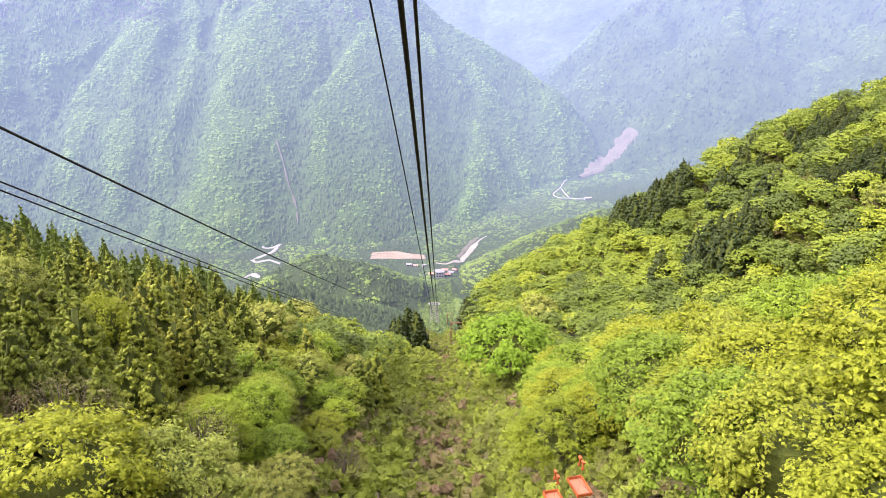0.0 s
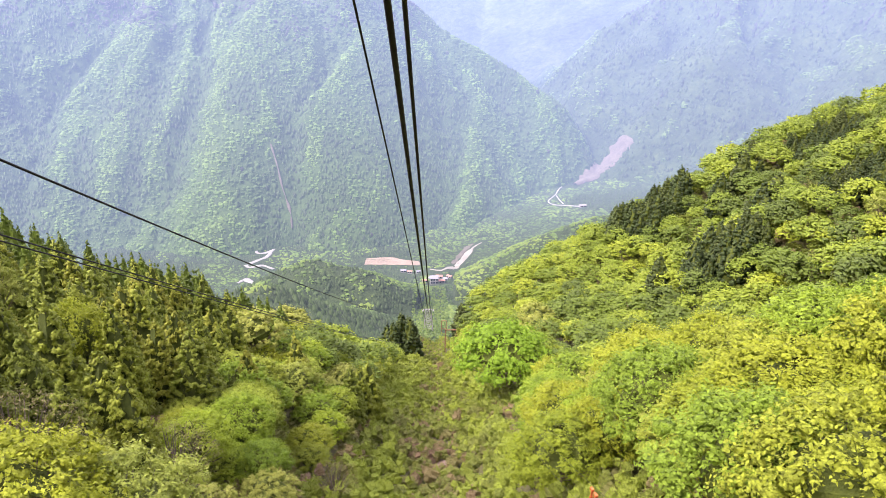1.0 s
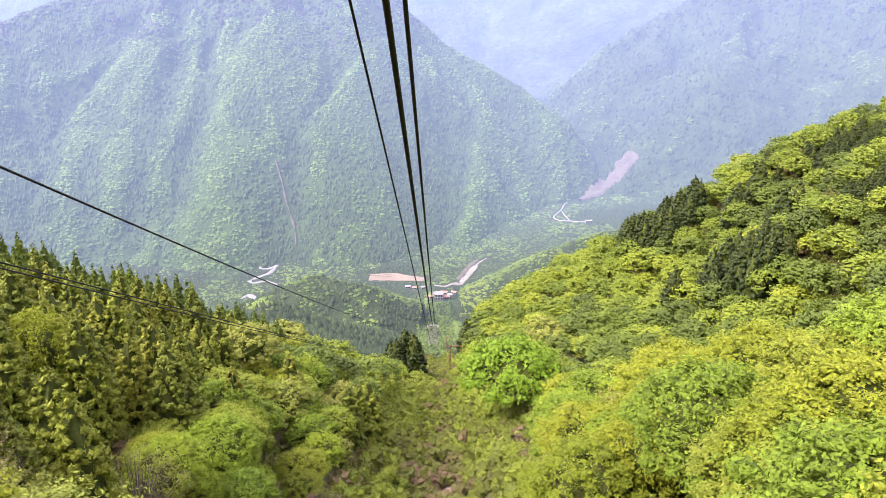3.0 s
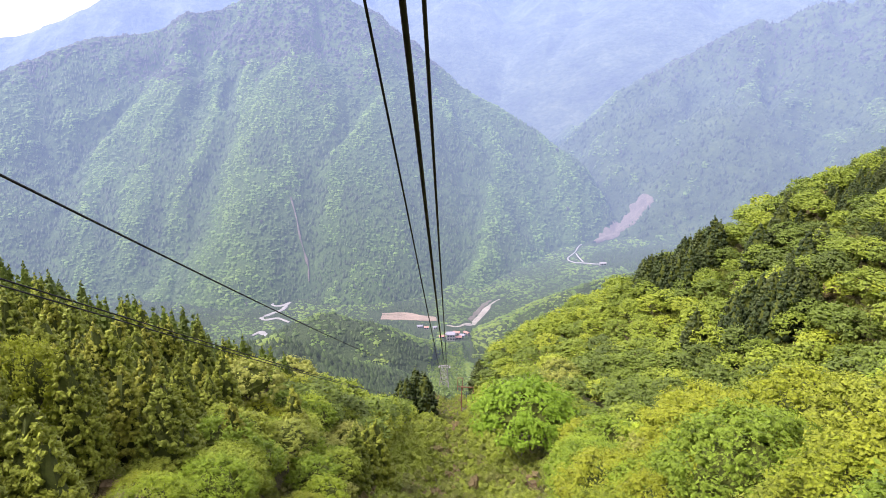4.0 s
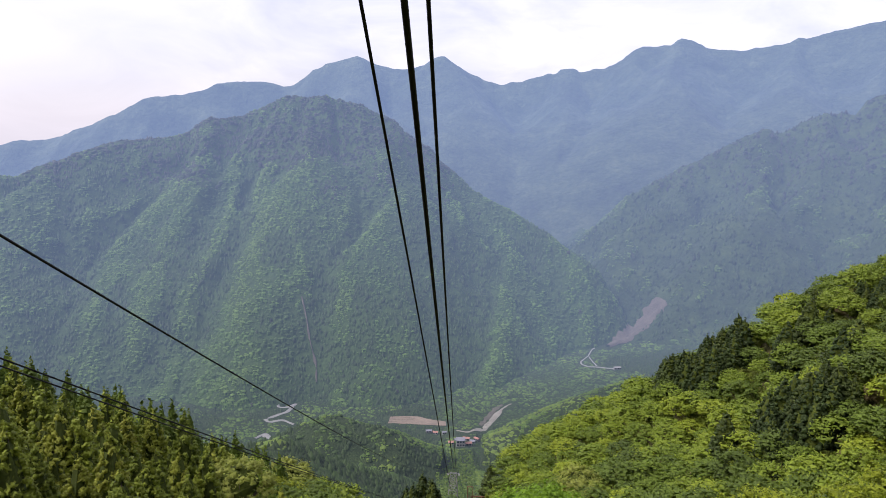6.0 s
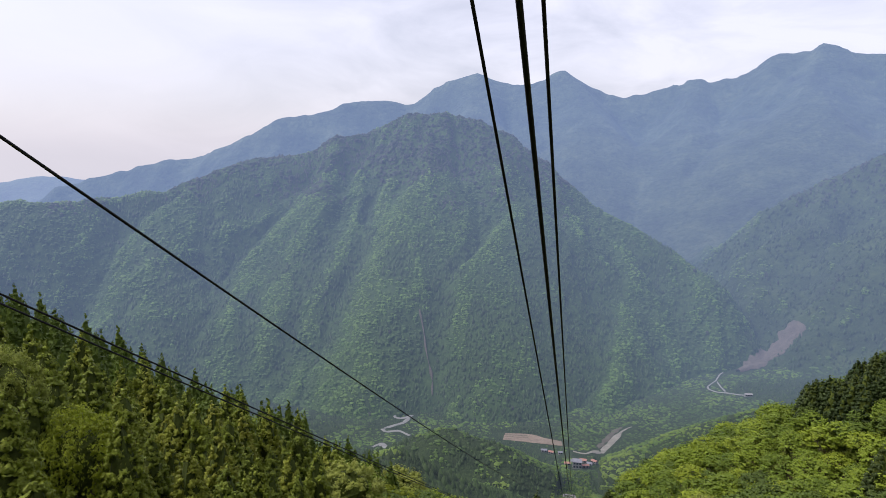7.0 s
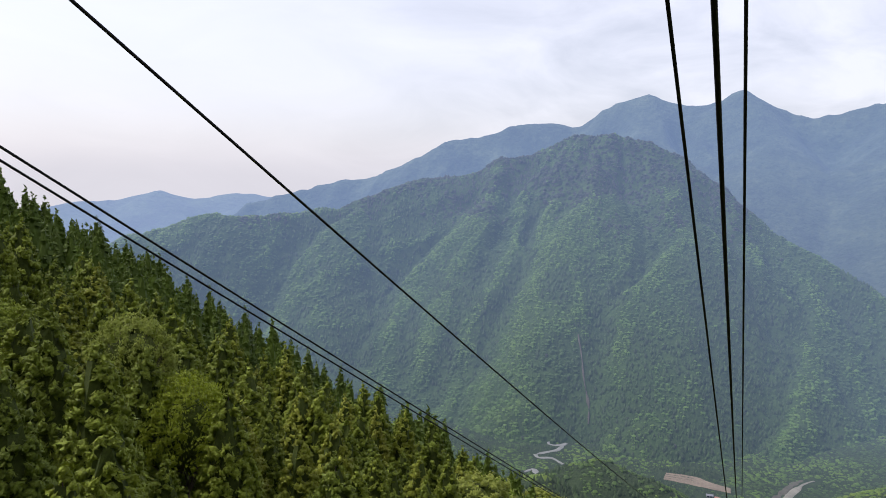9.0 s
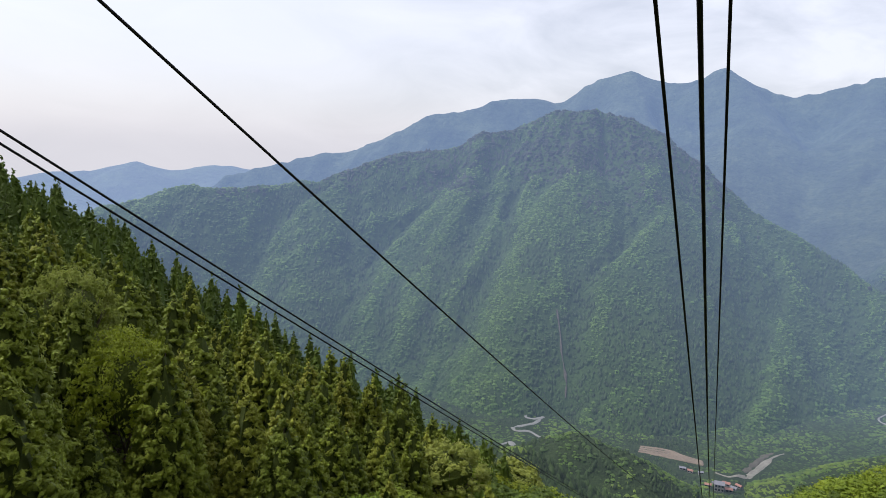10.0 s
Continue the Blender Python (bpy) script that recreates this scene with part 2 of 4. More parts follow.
M_STEEL = rough_material("rope_steel", [(0.3, (0.008, 0.008, 0.010)), (0.7, (0.018, 0.018, 0.021))], 6.0, rough=0.75, metal=0.0, bump=0.0, bump_scale=40)
M_GALV = rough_material("galvanised_steel", [(0.3, (0.26, 0.25, 0.24)), (0.7, (0.40, 0.38, 0.37))], 0.8, rough=0.5, metal=0.5)
M_RUST = rough_material("rusted_steel", [(0.3, (0.13, 0.06, 0.035)), (0.7, (0.24, 0.12, 0.07))], 1.5, rough=0.8, metal=0.2)
M_ORANGE = rough_material("orange_enamel", [(0.25, (0.30, 0.065, 0.016)), (0.7, (0.44, 0.11, 0.03))], 1.2, rough=0.5, bump=0.1)
M_TRAY = rough_material("faded_orange_plate", [(0.25, (0.26, 0.10, 0.055)), (0.7, (0.36, 0.16, 0.09))], 1.6, rough=0.7, bump=0.1)
M_WALL = rough_material("pale_render_wall", [(0.3, (0.16, 0.155, 0.145)), (0.7, (0.26, 0.25, 0.235))], 0.4, glow=HAZE)
M_ROOF = rough_material("dark_metal_roof", [(0.3, (0.13, 0.13, 0.15)), (0.7, (0.24, 0.24, 0.27))], 0.4, rough=0.6, glow=HAZE)
M_REDROOF = rough_material("brown_red_roof", [(0.3, (0.25, 0.12, 0.09)), (0.7, (0.38, 0.2, 0.15))], 0.4, rough=0.7, glow=HAZE)
M_PANE = rough_material("dark_window_glass", [(0.3, (0.03, 0.04, 0.06)), (0.7, (0.06, 0.08, 0.1))], 0.5, rough=0.15)


# ---- shared mesh code ----
def mesh_from(name, verts, faces, mats, smooth=False, tint=None, picks=None):
    """verts (n,3), faces (m,3 or 4) as arrays."""
    verts, faces = np.asarray(verts, np.float32), np.asarray(faces, np.int32)
    me = bpy.data.meshes.new(name)
    k = faces.shape[1]
    me.vertices.add(len(verts))
    me.vertices.foreach_set("co", verts.ravel())
    me.loops.add(faces.size)
    me.loops.foreach_set("vertex_index", faces.ravel())
    me.polygons.add(len(faces))
    me.polygons.foreach_set("loop_start", np.arange(len(faces), dtype=np.int32) * k)
    me.polygons.foreach_set("loop_total", np.full(len(faces), k, np.int32))
    me.polygons.foreach_set("use_smooth", np.full(len(faces), smooth, bool))
    for m in mats if isinstance(mats, (list, tuple)) else [mats]:
        me.materials.append(m)
    if tint is not None:
        a = me.attributes.new("tint", "FLOAT", "POINT")
        a.data.foreach_set("value", np.asarray(tint, np.float32))
    me.update(calc_edges=True)
    me.validate()
    return me


def part_mesh(name, me, parent, label=""):
    ob = new(name, me)
    ob.parent = parent
    if label:
        tagged(ob, label)
    return ob


def part(name, bm, mat, parent, label=""):
    me = bpy.data.meshes.new(name)
    bm.to_mesh(me)
    bm.free()
    me.materials.append(mat)
    return part_mesh(name, me, parent, label)


def tube(points, radii, sides=7):
    """A tapered tube along points, as verts and quads."""
    p = np.asarray(points, float)
    d = np.gradient(p, axis=0)
    d /= np.linalg.norm(d, axis=1)[:, None] + 1e-9
    ref = np.where(np.abs(d[:, 2:3]) > 0.9, [[1.0, 0, 0]], [[0, 0, 1.0]])
    u = np.cross(d, ref)
    u /= np.linalg.norm(u, axis=1)[:, None]
    v = np.cross(d, u)
    a = np.arange(sides) * 2 * np.pi / sides
    ring = u[:, None] * np.cos(a)[None, :, None] + v[:, None] * np.sin(a)[None, :, None]
    verts = (p[:, None] + ring * np.asarray(radii, float)[:, None, None]).reshape(-1, 3)
    i, j = np.meshgrid(np.arange(len(p) - 1), np.arange(sides), indexing="ij")
    q = np.stack([i * sides + j, i * sides + (j + 1) % sides, (i + 1) * sides + (j + 1) % sides, (i + 1) * sides + j], -1).reshape(-1, 4)
    return verts, q


def merged(pieces):
    vs, fs, n = [], [], 0
    for v, q in pieces:
        vs.append(v)
        fs.append(q + n)
        n += len(v)
    return np.concatenate(vs), np.concatenate(fs)


def box(bm, size, at, turn=None):
    m = Matrix.Translation(at) @ (turn or Matrix.Identity(4)) @ Matrix.Diagonal((*size, 1))
    return bmesh.ops.create_cube(bm, size=1.0, matrix=m)


def bar(bm, a, b, w):
    """A square bar from a to b."""
    a, b = Vector(a), Vector(b)
    turn = (b - a).to_track_quat("Z", "Y").to_matrix().to_4x4()
    m = Matrix.Translation((a + b) / 2) @ turn @ Matrix.Diagonal((w, w, (b - a).length, 1))
    bmesh.ops.create_cube(bm, size=1.0, matrix=m)


# ---- noise on arrays ----
def lattice(ix, iy, seed):
    h = (ix.astype(np.int64) * 374761393 + iy.astype(np.int64) * 668265263 + seed * 1442695041) & 0xFFFFFFFF
    h = ((h ^ (h >> 13)) * 1274126177) & 0xFFFFFFFF
    return ((h ^ (h >> 16)) & 0xFFFF) / 65535.0


def value_noise(x, y, seed=0):
    ix, iy = np.floor(x), np.floor(y)
    fx, fy = x - ix, y - iy
    fx, fy = fx * fx * (3 - 2 * fx), fy * fy * (3 - 2 * fy)
    a, b = lattice(ix, iy, seed), lattice(ix + 1, iy, seed)
    c, d = lattice(ix, iy + 1, seed), lattice(ix + 1, iy + 1, seed)
    return (a + (b - a) * fx) * (1 - fy) + (c + (d - c) * fx) * fy


def fbm(x, y, octaves=4, seed=0):
    total, amp, size = 0.0, 0.5, 1.0
    for k in range(octaves):
        total = total + amp * (value_noise(x * size + 17.3 * k, y * size - 9.1 * k, seed + k) * 2 - 1)
        amp, size = amp * 0.5, size * 2.03
    return total


def ridged(x, y, octaves=4, seed=0):
    total, amp, size = 0.0, 0.55, 1.0
    for k in range(octaves):
        total = total + amp * (1 - np.abs(value_noise(x * size + 31.7 * k, y * size + 5.3 * k, seed + k) * 2 - 1))
        amp, size = amp * 0.5, size * 2.1
    return total


def crest(x, y, line, fall):
    """The height of a ridge with a crest line of (x, y, z) points and a side slope."""
    best = np.full(np.shape(x), -1e9)
    for (ax, ay, az), (bx, by, bz) in zip(line, line[1:]):
        dx, dy = bx - ax, by - ay
        u = np.clip(((x - ax) * dx + (y - ay) * dy) / (dx * dx + dy * dy), 0, 1)
        far = np.hypot(x - ax - u * dx, y - ay - u * dy)
        best = np.maximum(best, az + u * (bz - az) - fall * (np.sqrt(far * far + 400) - 20))
    return best


# ---- the land ----
SPUR_LEFT = [(-330, 330, 440), (-200, 420, 404), (-172, 470, 388), (-165, 590, 338), (-98, 620, 296), (-40, 650, 262)]
SPUR_LEFT_LOW = [(-275, 900, 190), (-240, 930, 205), (-193, 950, 222), (-125, 940, 212), (-45, 900, 170)]
SPUR_RIGHT_LOW = [(700, 1150, 330), (420, 1190, 250), (295, 1200, 210), (192, 1150, 192), (116, 1100, 174), (45, 1040, 142)]


def clear_line(y):
    return np.interp(y, [-400, 0, 130, 450, 560, 800, 1072, 1220, 1400, 6000], [765, 577, 515, 366, 318, 204, 104, 68, 42, 42])


RIGHT_X = [0, 5, 14, 22, 30, 60, 90, 120, 170, 250, 330, 700]
RIGHT_Y = [20, 50, 80, 120, 180, 240, 315]
RIGHT_RISE = [[0, 2, 18, 24, 29, 44, 52, 66, 100, 150, 190, 280], [0, 2, 20, 24, 27, 40, 46, 60, 95, 145, 190, 280], [0, 2, 14, 19, 27, 33, 38, 50, 86, 138, 190, 280],
              [0, 2, 9, 12, 14, 22, 28, 42, 82, 138, 190, 280], [0, 2, 8, 12, 15, 18, 28, 53, 96, 150, 200, 280], [0, 3, 12, 18, 24, 31, 47, 73, 106, 140, 195, 280],
              [0, 5, 25, 33, 40, 59, 74, 97, 125, 148, 200, 290]]


def right_side(x, y):
    """The rise of the right slope over the cleared line: a hollow, then a spur that keeps its height."""
    y = np.clip(y, RIGHT_Y[0], RIGHT_Y[-1])
    rise = [np.interp(x, RIGHT_X, row) for row in RIGHT_RISE]
    total = np.zeros(np.broadcast(x, y).shape)
    for k, (y0, y1) in enumerate(zip(RIGHT_Y, RIGHT_Y[1:])):
        u = np.clip((y - y0) / (y1 - y0), 0, 1)
        here = (y >= y0) & ((y < y1) | (y1 == RIGHT_Y[-1]))
        u = u * u * (3 - 2 * u)
        total = np.where(here, rise[k] * (1 - u) + rise[k + 1] * u, total)
    return total


def land(x, y):
    x, y = np.asarray(x, float), np.asarray(y, float)
    base = clear_line(y)
    left = np.interp(-x, [0, 5, 18, 37, 60, 130, 190, 330, 700], [0, 1, 8, 19, 29, 50, 73, 108, 150])
    right = right_side(x, y)
    fade = np.clip(1 - (y - 450) / 400, 0, 1)
    side = np.where(x < 0, left, right) * fade
    drop_left = 0.25 * np.clip(y - 200, 0, 120) * np.clip((-x - 12) / 40, 0, 1)
    drop_right = 0.85 * np.clip(y - 335, 0, 400) * np.clip((x - 6) / 22, 0, 1)
    bumps = 2.2 * fbm(x / 28, y / 28, 4, 3) * np.clip((np.abs(x) - 3) / 12, 0.25, 1)
    near = np.maximum(base + side - drop_left - drop_right, base - 30 * np.clip((np.abs(x) - 20) / 80, 0, 1)) + bumps
    low = np.maximum(crest(x, y, SPUR_LEFT, 0.62), np.maximum(crest(x, y, SPUR_LEFT_LOW, 0.6), crest(x, y, SPUR_RIGHT_LOW, 0.72)))
    low = low + 14 * fbm(x / 90, y / 90, 4, 11)
    floor_ = 40 + 0.14 * np.clip(x - 50, 0, 900) * np.clip((y - 1300) / 300, 0, 1) + 3 * fbm(x / 60, y / 60, 3, 5)
    z = np.maximum(np.maximum(near, np.where(np.abs(x) > 12 + 0.02 * np.abs(y), low, -1e9)), floor_)
    return z


def polar_sheet(name, angles, radii, height, mat, sink=0.0, close=False, beyond=None):
    a, r = np.meshgrid(np.radians(angles), radii, indexing="ij")
    x, y = r * np.sin(a), r * np.cos(a)
    z = height(x, y) - sink
    verts = np.stack([x, y, z], -1).reshape(-1, 3)
    na, nr = a.shape
    i, j = np.meshgrid(np.arange(na if close else na - 1), np.arange(nr - 1), indexing="ij")
    i2 = (i + 1) % na
    faces = np.stack([i * nr + j, i * nr + j + 1, i2 * nr + j + 1, i2 * nr + j], -1).reshape(-1, 4)
    me = mesh_from(name, verts, faces, mat, smooth=True)
    if beyond:
        me.polygons.foreach_set("material_index", (verts[faces[:, 0], 1] > beyond).astype(np.int32))
    return new(name, me)


ring_angles = np.concatenate([np.arange(-75, 75.01, 0.4), np.arange(80, 285, 5)])
ring_radii = np.concatenate([[0.5], 4 * 1.0235 ** np.arange(308)])
ring_radii = ring_radii[ring_radii < 4950]
ground = polar_sheet("ground", ring_angles, ring_radii, land, [M_GROUND, M_VALLEY], close=True, beyond=480)
tagged(ground, "steep wooded mountainside with brown undergrowth and soil", "ground", kind="structure")

# the mountain across the valley
MAIN_CREST = [(-1750, 1350, 370), (-1657, 1435, 417), (-1572, 1510, 454), (-1473, 1596, 478), (-1372, 1689, 475), (-1261, 1806, 507), (-1230, 1837, 502), (-1141, 1925, 554),
              (-1033, 2025, 596), (-856, 2144, 629), (-810, 2158, 674), (-734, 2182, 688), (-641, 2210, 736), (-590, 2224, 756), (-436, 2261, 757), (-375, 2269, 740),
              (-270, 2277, 694), (-150, 2264, 596), (24, 2209, 470), (213, 2125, 368), (309, 2072, 305), (390, 2010, 215), (450, 1930, 105)]
SPURS = [[(-806, 2156, 680), (-800, 1990, 546), (-845, 1880, 450), (-915, 1795, 368), (-905, 1640, 240), (-920, 1500, 110)],
         [(-598, 2222, 752), (-504, 2131, 660), (-497, 1985, 536), (-500, 1850, 430), (-488, 1740, 305), (-470, 1590, 180), (-440, 1490, 80)],
         [(-400, 2262, 742), (-274, 2150, 615), (-236, 2014, 484), (-272, 1820, 372), (-300, 1705, 258), (-300, 1600, 150), (-290, 1500, 70)],
         [(-1141, 1925, 552), (-1185, 1775, 468), (-1205, 1650, 355), (-1190, 1525, 225)],
         [(-700, 2195, 708), (-685, 2010, 528), (-715, 1850, 385), (-690, 1650, 205), (-680, 1500, 80)],
         [(-160, 2264, 604), (-70, 2080, 430), (-80, 1900, 285), (-90, 1700, 130)],
         [(60, 2195, 450), (120, 2020, 300), (90, 1850, 190), (60, 1660, 80)],
         [(-1033, 2025, 590), (-1040, 1860, 440), (-1080, 1700, 300), (-1060, 1540, 150)]]


def main_mountain(x, y):
    wx = x + 42 * fbm(x / 170, y / 170, 4, 21)
    wy = y + 42 * fbm(x / 170, y / 170, 4, 22)
    body = crest(wx, wy, MAIN_CREST, 1.22)
    for s in SPURS:
        body = np.maximum(body, crest(wx, wy, s, 1.0))
    top = crest(x, y, MAIN_CREST, 0.9)
    under = np.clip((top - body) / 60, 0, 1)
    # spurs and gullies run out from the summit
    turn, out = np.arctan2(wx + 530, np.maximum(2460 - wy, 40.0)), np.hypot(wx + 530, wy - 2460)
    body = body + (0.45 * ridged(turn * 9 + 3, out / 300, 4, 25) + 0.55 * ridged(wx / 105, wy / 150, 4, 26) - 0.62) * 125 * np.clip((body - 60) / 150, 0, 1) * np.clip(0.25 + np.abs(body - top) / 90, 0, 1)
    return np.maximum(np.minimum(body, top + 12), 20)


RIGHT_CREST = [(2300, 2000, 1000), (1700, 2300, 890), (1250, 2500, 768), (1040, 2490, 692), (785, 2580, 560), (564, 2533, 430), (379, 2483, 260), (300, 2380, 190)]
RIGHT_SPURS = [[(1040, 2490, 690), (900, 2250, 490), (760, 2050, 305), (600, 1930, 190), (480, 1900, 120)],
               [(1700, 2300, 880), (1350, 2000, 560), (1050, 1750, 330), (800, 1600, 200)],
               [(785, 2580, 552), (620, 2300, 370), (470, 2150, 225), (400, 2050, 140)],
               [(1250, 2500, 760), (1130, 2300, 590), (980, 2080, 420), (860, 1900, 290)]]


def right_mountain(x, y):
    wx = x + 70 * fbm(x / 260, y / 260, 3, 41)
    wy = y + 70 * fbm(x / 260, y / 260, 3, 42)
    body = crest(wx, wy, RIGHT_CREST, 0.95)
    for s in RIGHT_SPURS:
        body = np.maximum(body, crest(wx, wy, s, 0.72))
    return np.maximum(body + (ridged(wx / 140, wy / 220, 4, 45) - 0.62) * 95 * np.clip((body - 90) / 150, 0, 1), 20)


FAR_CREST = [(-2750, 3150, 440), (-2450, 3477, 558), (-2222, 3627, 618), (-2087, 3624, 650), (-1909, 3660, 738), (-1768, 3777, 828), (-1601, 3933, 884), (-1462, 4017, 956),
             (-1249, 4102, 968), (-1090, 4151, 958), (-928, 4197, 1062), (-711, 4241, 1120), (-473, 4273, 1076), (-320, 4288, 1110), (-202, 4299, 1140), (-45, 4300, 1042),
             (143, 4299, 990), (389, 4275, 1066), (771, 4230, 1096), (975, 4180, 1208), (1146, 4138, 1252), (1422, 4052, 1186), (1717, 3939, 1222), (1834, 3901, 1265), (2500, 3600, 1400)]
FAR_SPURS = [[(-720, 4240, 1180), (-600, 3800, 860), (-350, 3300, 520)], [(-190, 4300, 1190), (0, 3850, 850), (150, 3350, 520), (260, 2900, 330)],
             [(1180, 4130, 1295), (950, 3700, 960), (700, 3250, 640), (560, 2900, 420)], [(540, 4260, 1125), (430, 3850, 840), (380, 3400, 560)],
             [(1740, 3930, 1250), (1500, 3500, 940), (1250, 3100, 700)]]


def far_ridge(x, y):
    wx = x + 90 * fbm(x / 400, y / 400, 3, 61)
    wy = y + 90 * fbm(x / 400, y / 400, 3, 62)
    body = crest(wx, wy, FAR_CREST, 0.95)
    for s in FAR_SPURS:
        body = np.maximum(body, crest(wx, wy, s, 0.7))
    top = crest(x, y, FAR_CREST, 0.7)
    body = body + (ridged(wx / 220, wy / 330, 4, 65) - 0.62) * 170 * np.clip((body - 90) / 200, 0, 1) * np.clip(0.2 + np.abs(body - top) / 160, 0, 1)
    return np.maximum(np.minimum(body, top + 18), 20) + 8 * fbm(x / 45, y / 45, 3, 66)


LAST_CREST = [(-4300, 1500, 320), (-3950, 2300, 360), (-3778, 2572, 383), (-3657, 2761, 425), (-3537, 2889, 433), (-3355, 3055, 496), (-3228, 3194, 447), (-3049, 3387, 492), (-2900, 3527, 470), (-2500, 3900, 490)]


def last_hills(x, y):
    return np.maximum(crest(x, y, LAST_CREST, 0.45) + 14 * fbm(x / 120, y / 120, 4, 71), 15)


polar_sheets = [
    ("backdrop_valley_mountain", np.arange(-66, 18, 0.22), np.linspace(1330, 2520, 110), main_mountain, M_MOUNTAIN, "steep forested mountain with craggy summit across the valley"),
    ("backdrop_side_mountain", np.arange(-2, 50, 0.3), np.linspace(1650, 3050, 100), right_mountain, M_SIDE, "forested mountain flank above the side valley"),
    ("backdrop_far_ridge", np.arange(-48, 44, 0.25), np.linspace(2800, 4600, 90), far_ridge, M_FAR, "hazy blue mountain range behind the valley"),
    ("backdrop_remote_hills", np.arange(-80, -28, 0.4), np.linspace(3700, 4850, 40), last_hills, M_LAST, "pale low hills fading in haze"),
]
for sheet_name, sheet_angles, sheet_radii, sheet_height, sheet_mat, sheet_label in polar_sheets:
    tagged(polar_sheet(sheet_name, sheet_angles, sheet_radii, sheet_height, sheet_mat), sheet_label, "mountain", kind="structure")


# ---- ropes ----
def rope(name, across, down, radius, label):
    """A sagging rope down to the tower: its x and z as powers of the way y."""
    ys = np.concatenate([np.arange(-14, 60, 0.5), np.arange(60, 140, 1.0), np.arange(140, 562, 6.0)])
    xs = sum(c * (ys / 100) ** k for k, c in enumerate(across))
    zs = sum(c * (ys / 100) ** k for k, c in enumerate(down))
    v, q = tube(np.stack([xs, ys, zs], -1), np.full(len(ys), radius), 12)
    return tagged(new(name, mesh_from(name, v, q, M_STEEL, smooth=True)), label, "cable", group="ropeway cables")


rope("track_rope", (-0.634, -0.966, 0.0130), (623.743, -55.680, 2.4372, -0.2504, -0.0000), 0.027, "thick black greased steel track rope running downhill")
rope("haul_rope", (-1.164, 0.065, -0.2173), (625.371, -61.760, 1.4654, 0.1005, 0.0000), 0.0125, "thin dark steel haul rope beside the track rope")
rope("haul_rope", (-0.480, -0.670, -0.0268), (622.894, -55.830, 2.1668, -0.1985, -0.0000), 0.0125, "thin dark steel haul rope beside the track rope")
rope("track_rope", (-8.254, -2.101, 0.2810), (624.952, -55.830, 1.9788, -0.1537, 0.0000), 0.027, "thick black greased steel track rope of the opposite lane")
rope("haul_rope", (-6.286, -0.556, -0.0392), (623.364, -60.300, 2.8316, -0.6419, 0.0842), 0.0125, "thin dark steel haul rope of the opposite lane")
rope("haul_rope", (-6.635, -0.488, -0.0399), (623.400, -60.560, 3.4161, -1.0872, 0.1466), 0.0125, "thin dark steel haul rope of the opposite lane")

# ---- river, road, field, quarry and landslide: lines of the plan ----
RIVER = [(104, 1506), (96, 1500), (82, 1481), (68, 1446), (54, 1406), (40, 1373), (23, 1339), (7, 1318), (-20, 1330)]
QUARRY = [[(-409, 1448), (-402, 1440), (-386, 1444), (-372, 1466)], [(-372, 1466), (-380, 1417), (-393, 1404), (-414, 1377)], [(-414, 1377), (-404, 1362), (-377, 1377), (-345, 1352)], [(-407, 1280), (-395, 1302), (-371, 1280)]]
LOOP_ROAD = [(346, 1851), (337, 1842), (317, 1786), (292, 1748), (292, 1725), (303, 1697), (327, 1689), (358, 1675), (371, 1664)]
BRANCH_ROAD = [(319, 1779), (321, 1734), (325, 1693)]
SLIDE = [(550, 1979), (501, 1950), (448, 1910), (414, 1878), (379, 1848)]
GULLY = [(-407, 1655), (-391, 1629), (-373, 1589), (-363, 1572), (-347, 1550), (-339, 1516)]


def line_distance(x, y, line):
    best = np.full(np.shape(x), 1e9)
    for (ax, ay), (bx, by) in zip(line, line[1:]):
        dx, dy = bx - ax, by - ay
        u = np.clip(((x - ax) * dx + (y - ay) * dy) / (dx * dx + dy * dy), 0, 1)
        best = np.minimum(best, np.hypot(x - ax - u * dx, y - ay - u * dy))
    return best


def open_ground(x, y):
    """Kept free of trees: river, fields, village, roads, scree."""
    free = (line_distance(x, y, RIVER) < 14) | (line_distance(x, y, LOOP_ROAD) < 9) | (line_distance(x, y, BRANCH_ROAD) < 7)
    free |= (line_distance(x, y, SLIDE) < 27) | (line_distance(x, y, GULLY) < 8)
    for q in QUARRY:
        free |= line_distance(x, y, q) < 9
    free |= line_distance(x, y, [(-150, 1402), (-40, 1392)]) < 25
    free |= (np.hypot(x + 4, y - 1221) < 22) | ((line_distance(x, y, [(-80, 1340), (30, 1270)]) < 16))
    return free


def top_land(x, y):
    z = land(x, y)
    r = np.hypot(x, y)
    z = np.maximum(z, np.where(r > 1330, main_mountain(x, y), -99))
    return np.maximum(z, np.where((r > 1650) & (x > -60), right_mountain(x, y), -99))


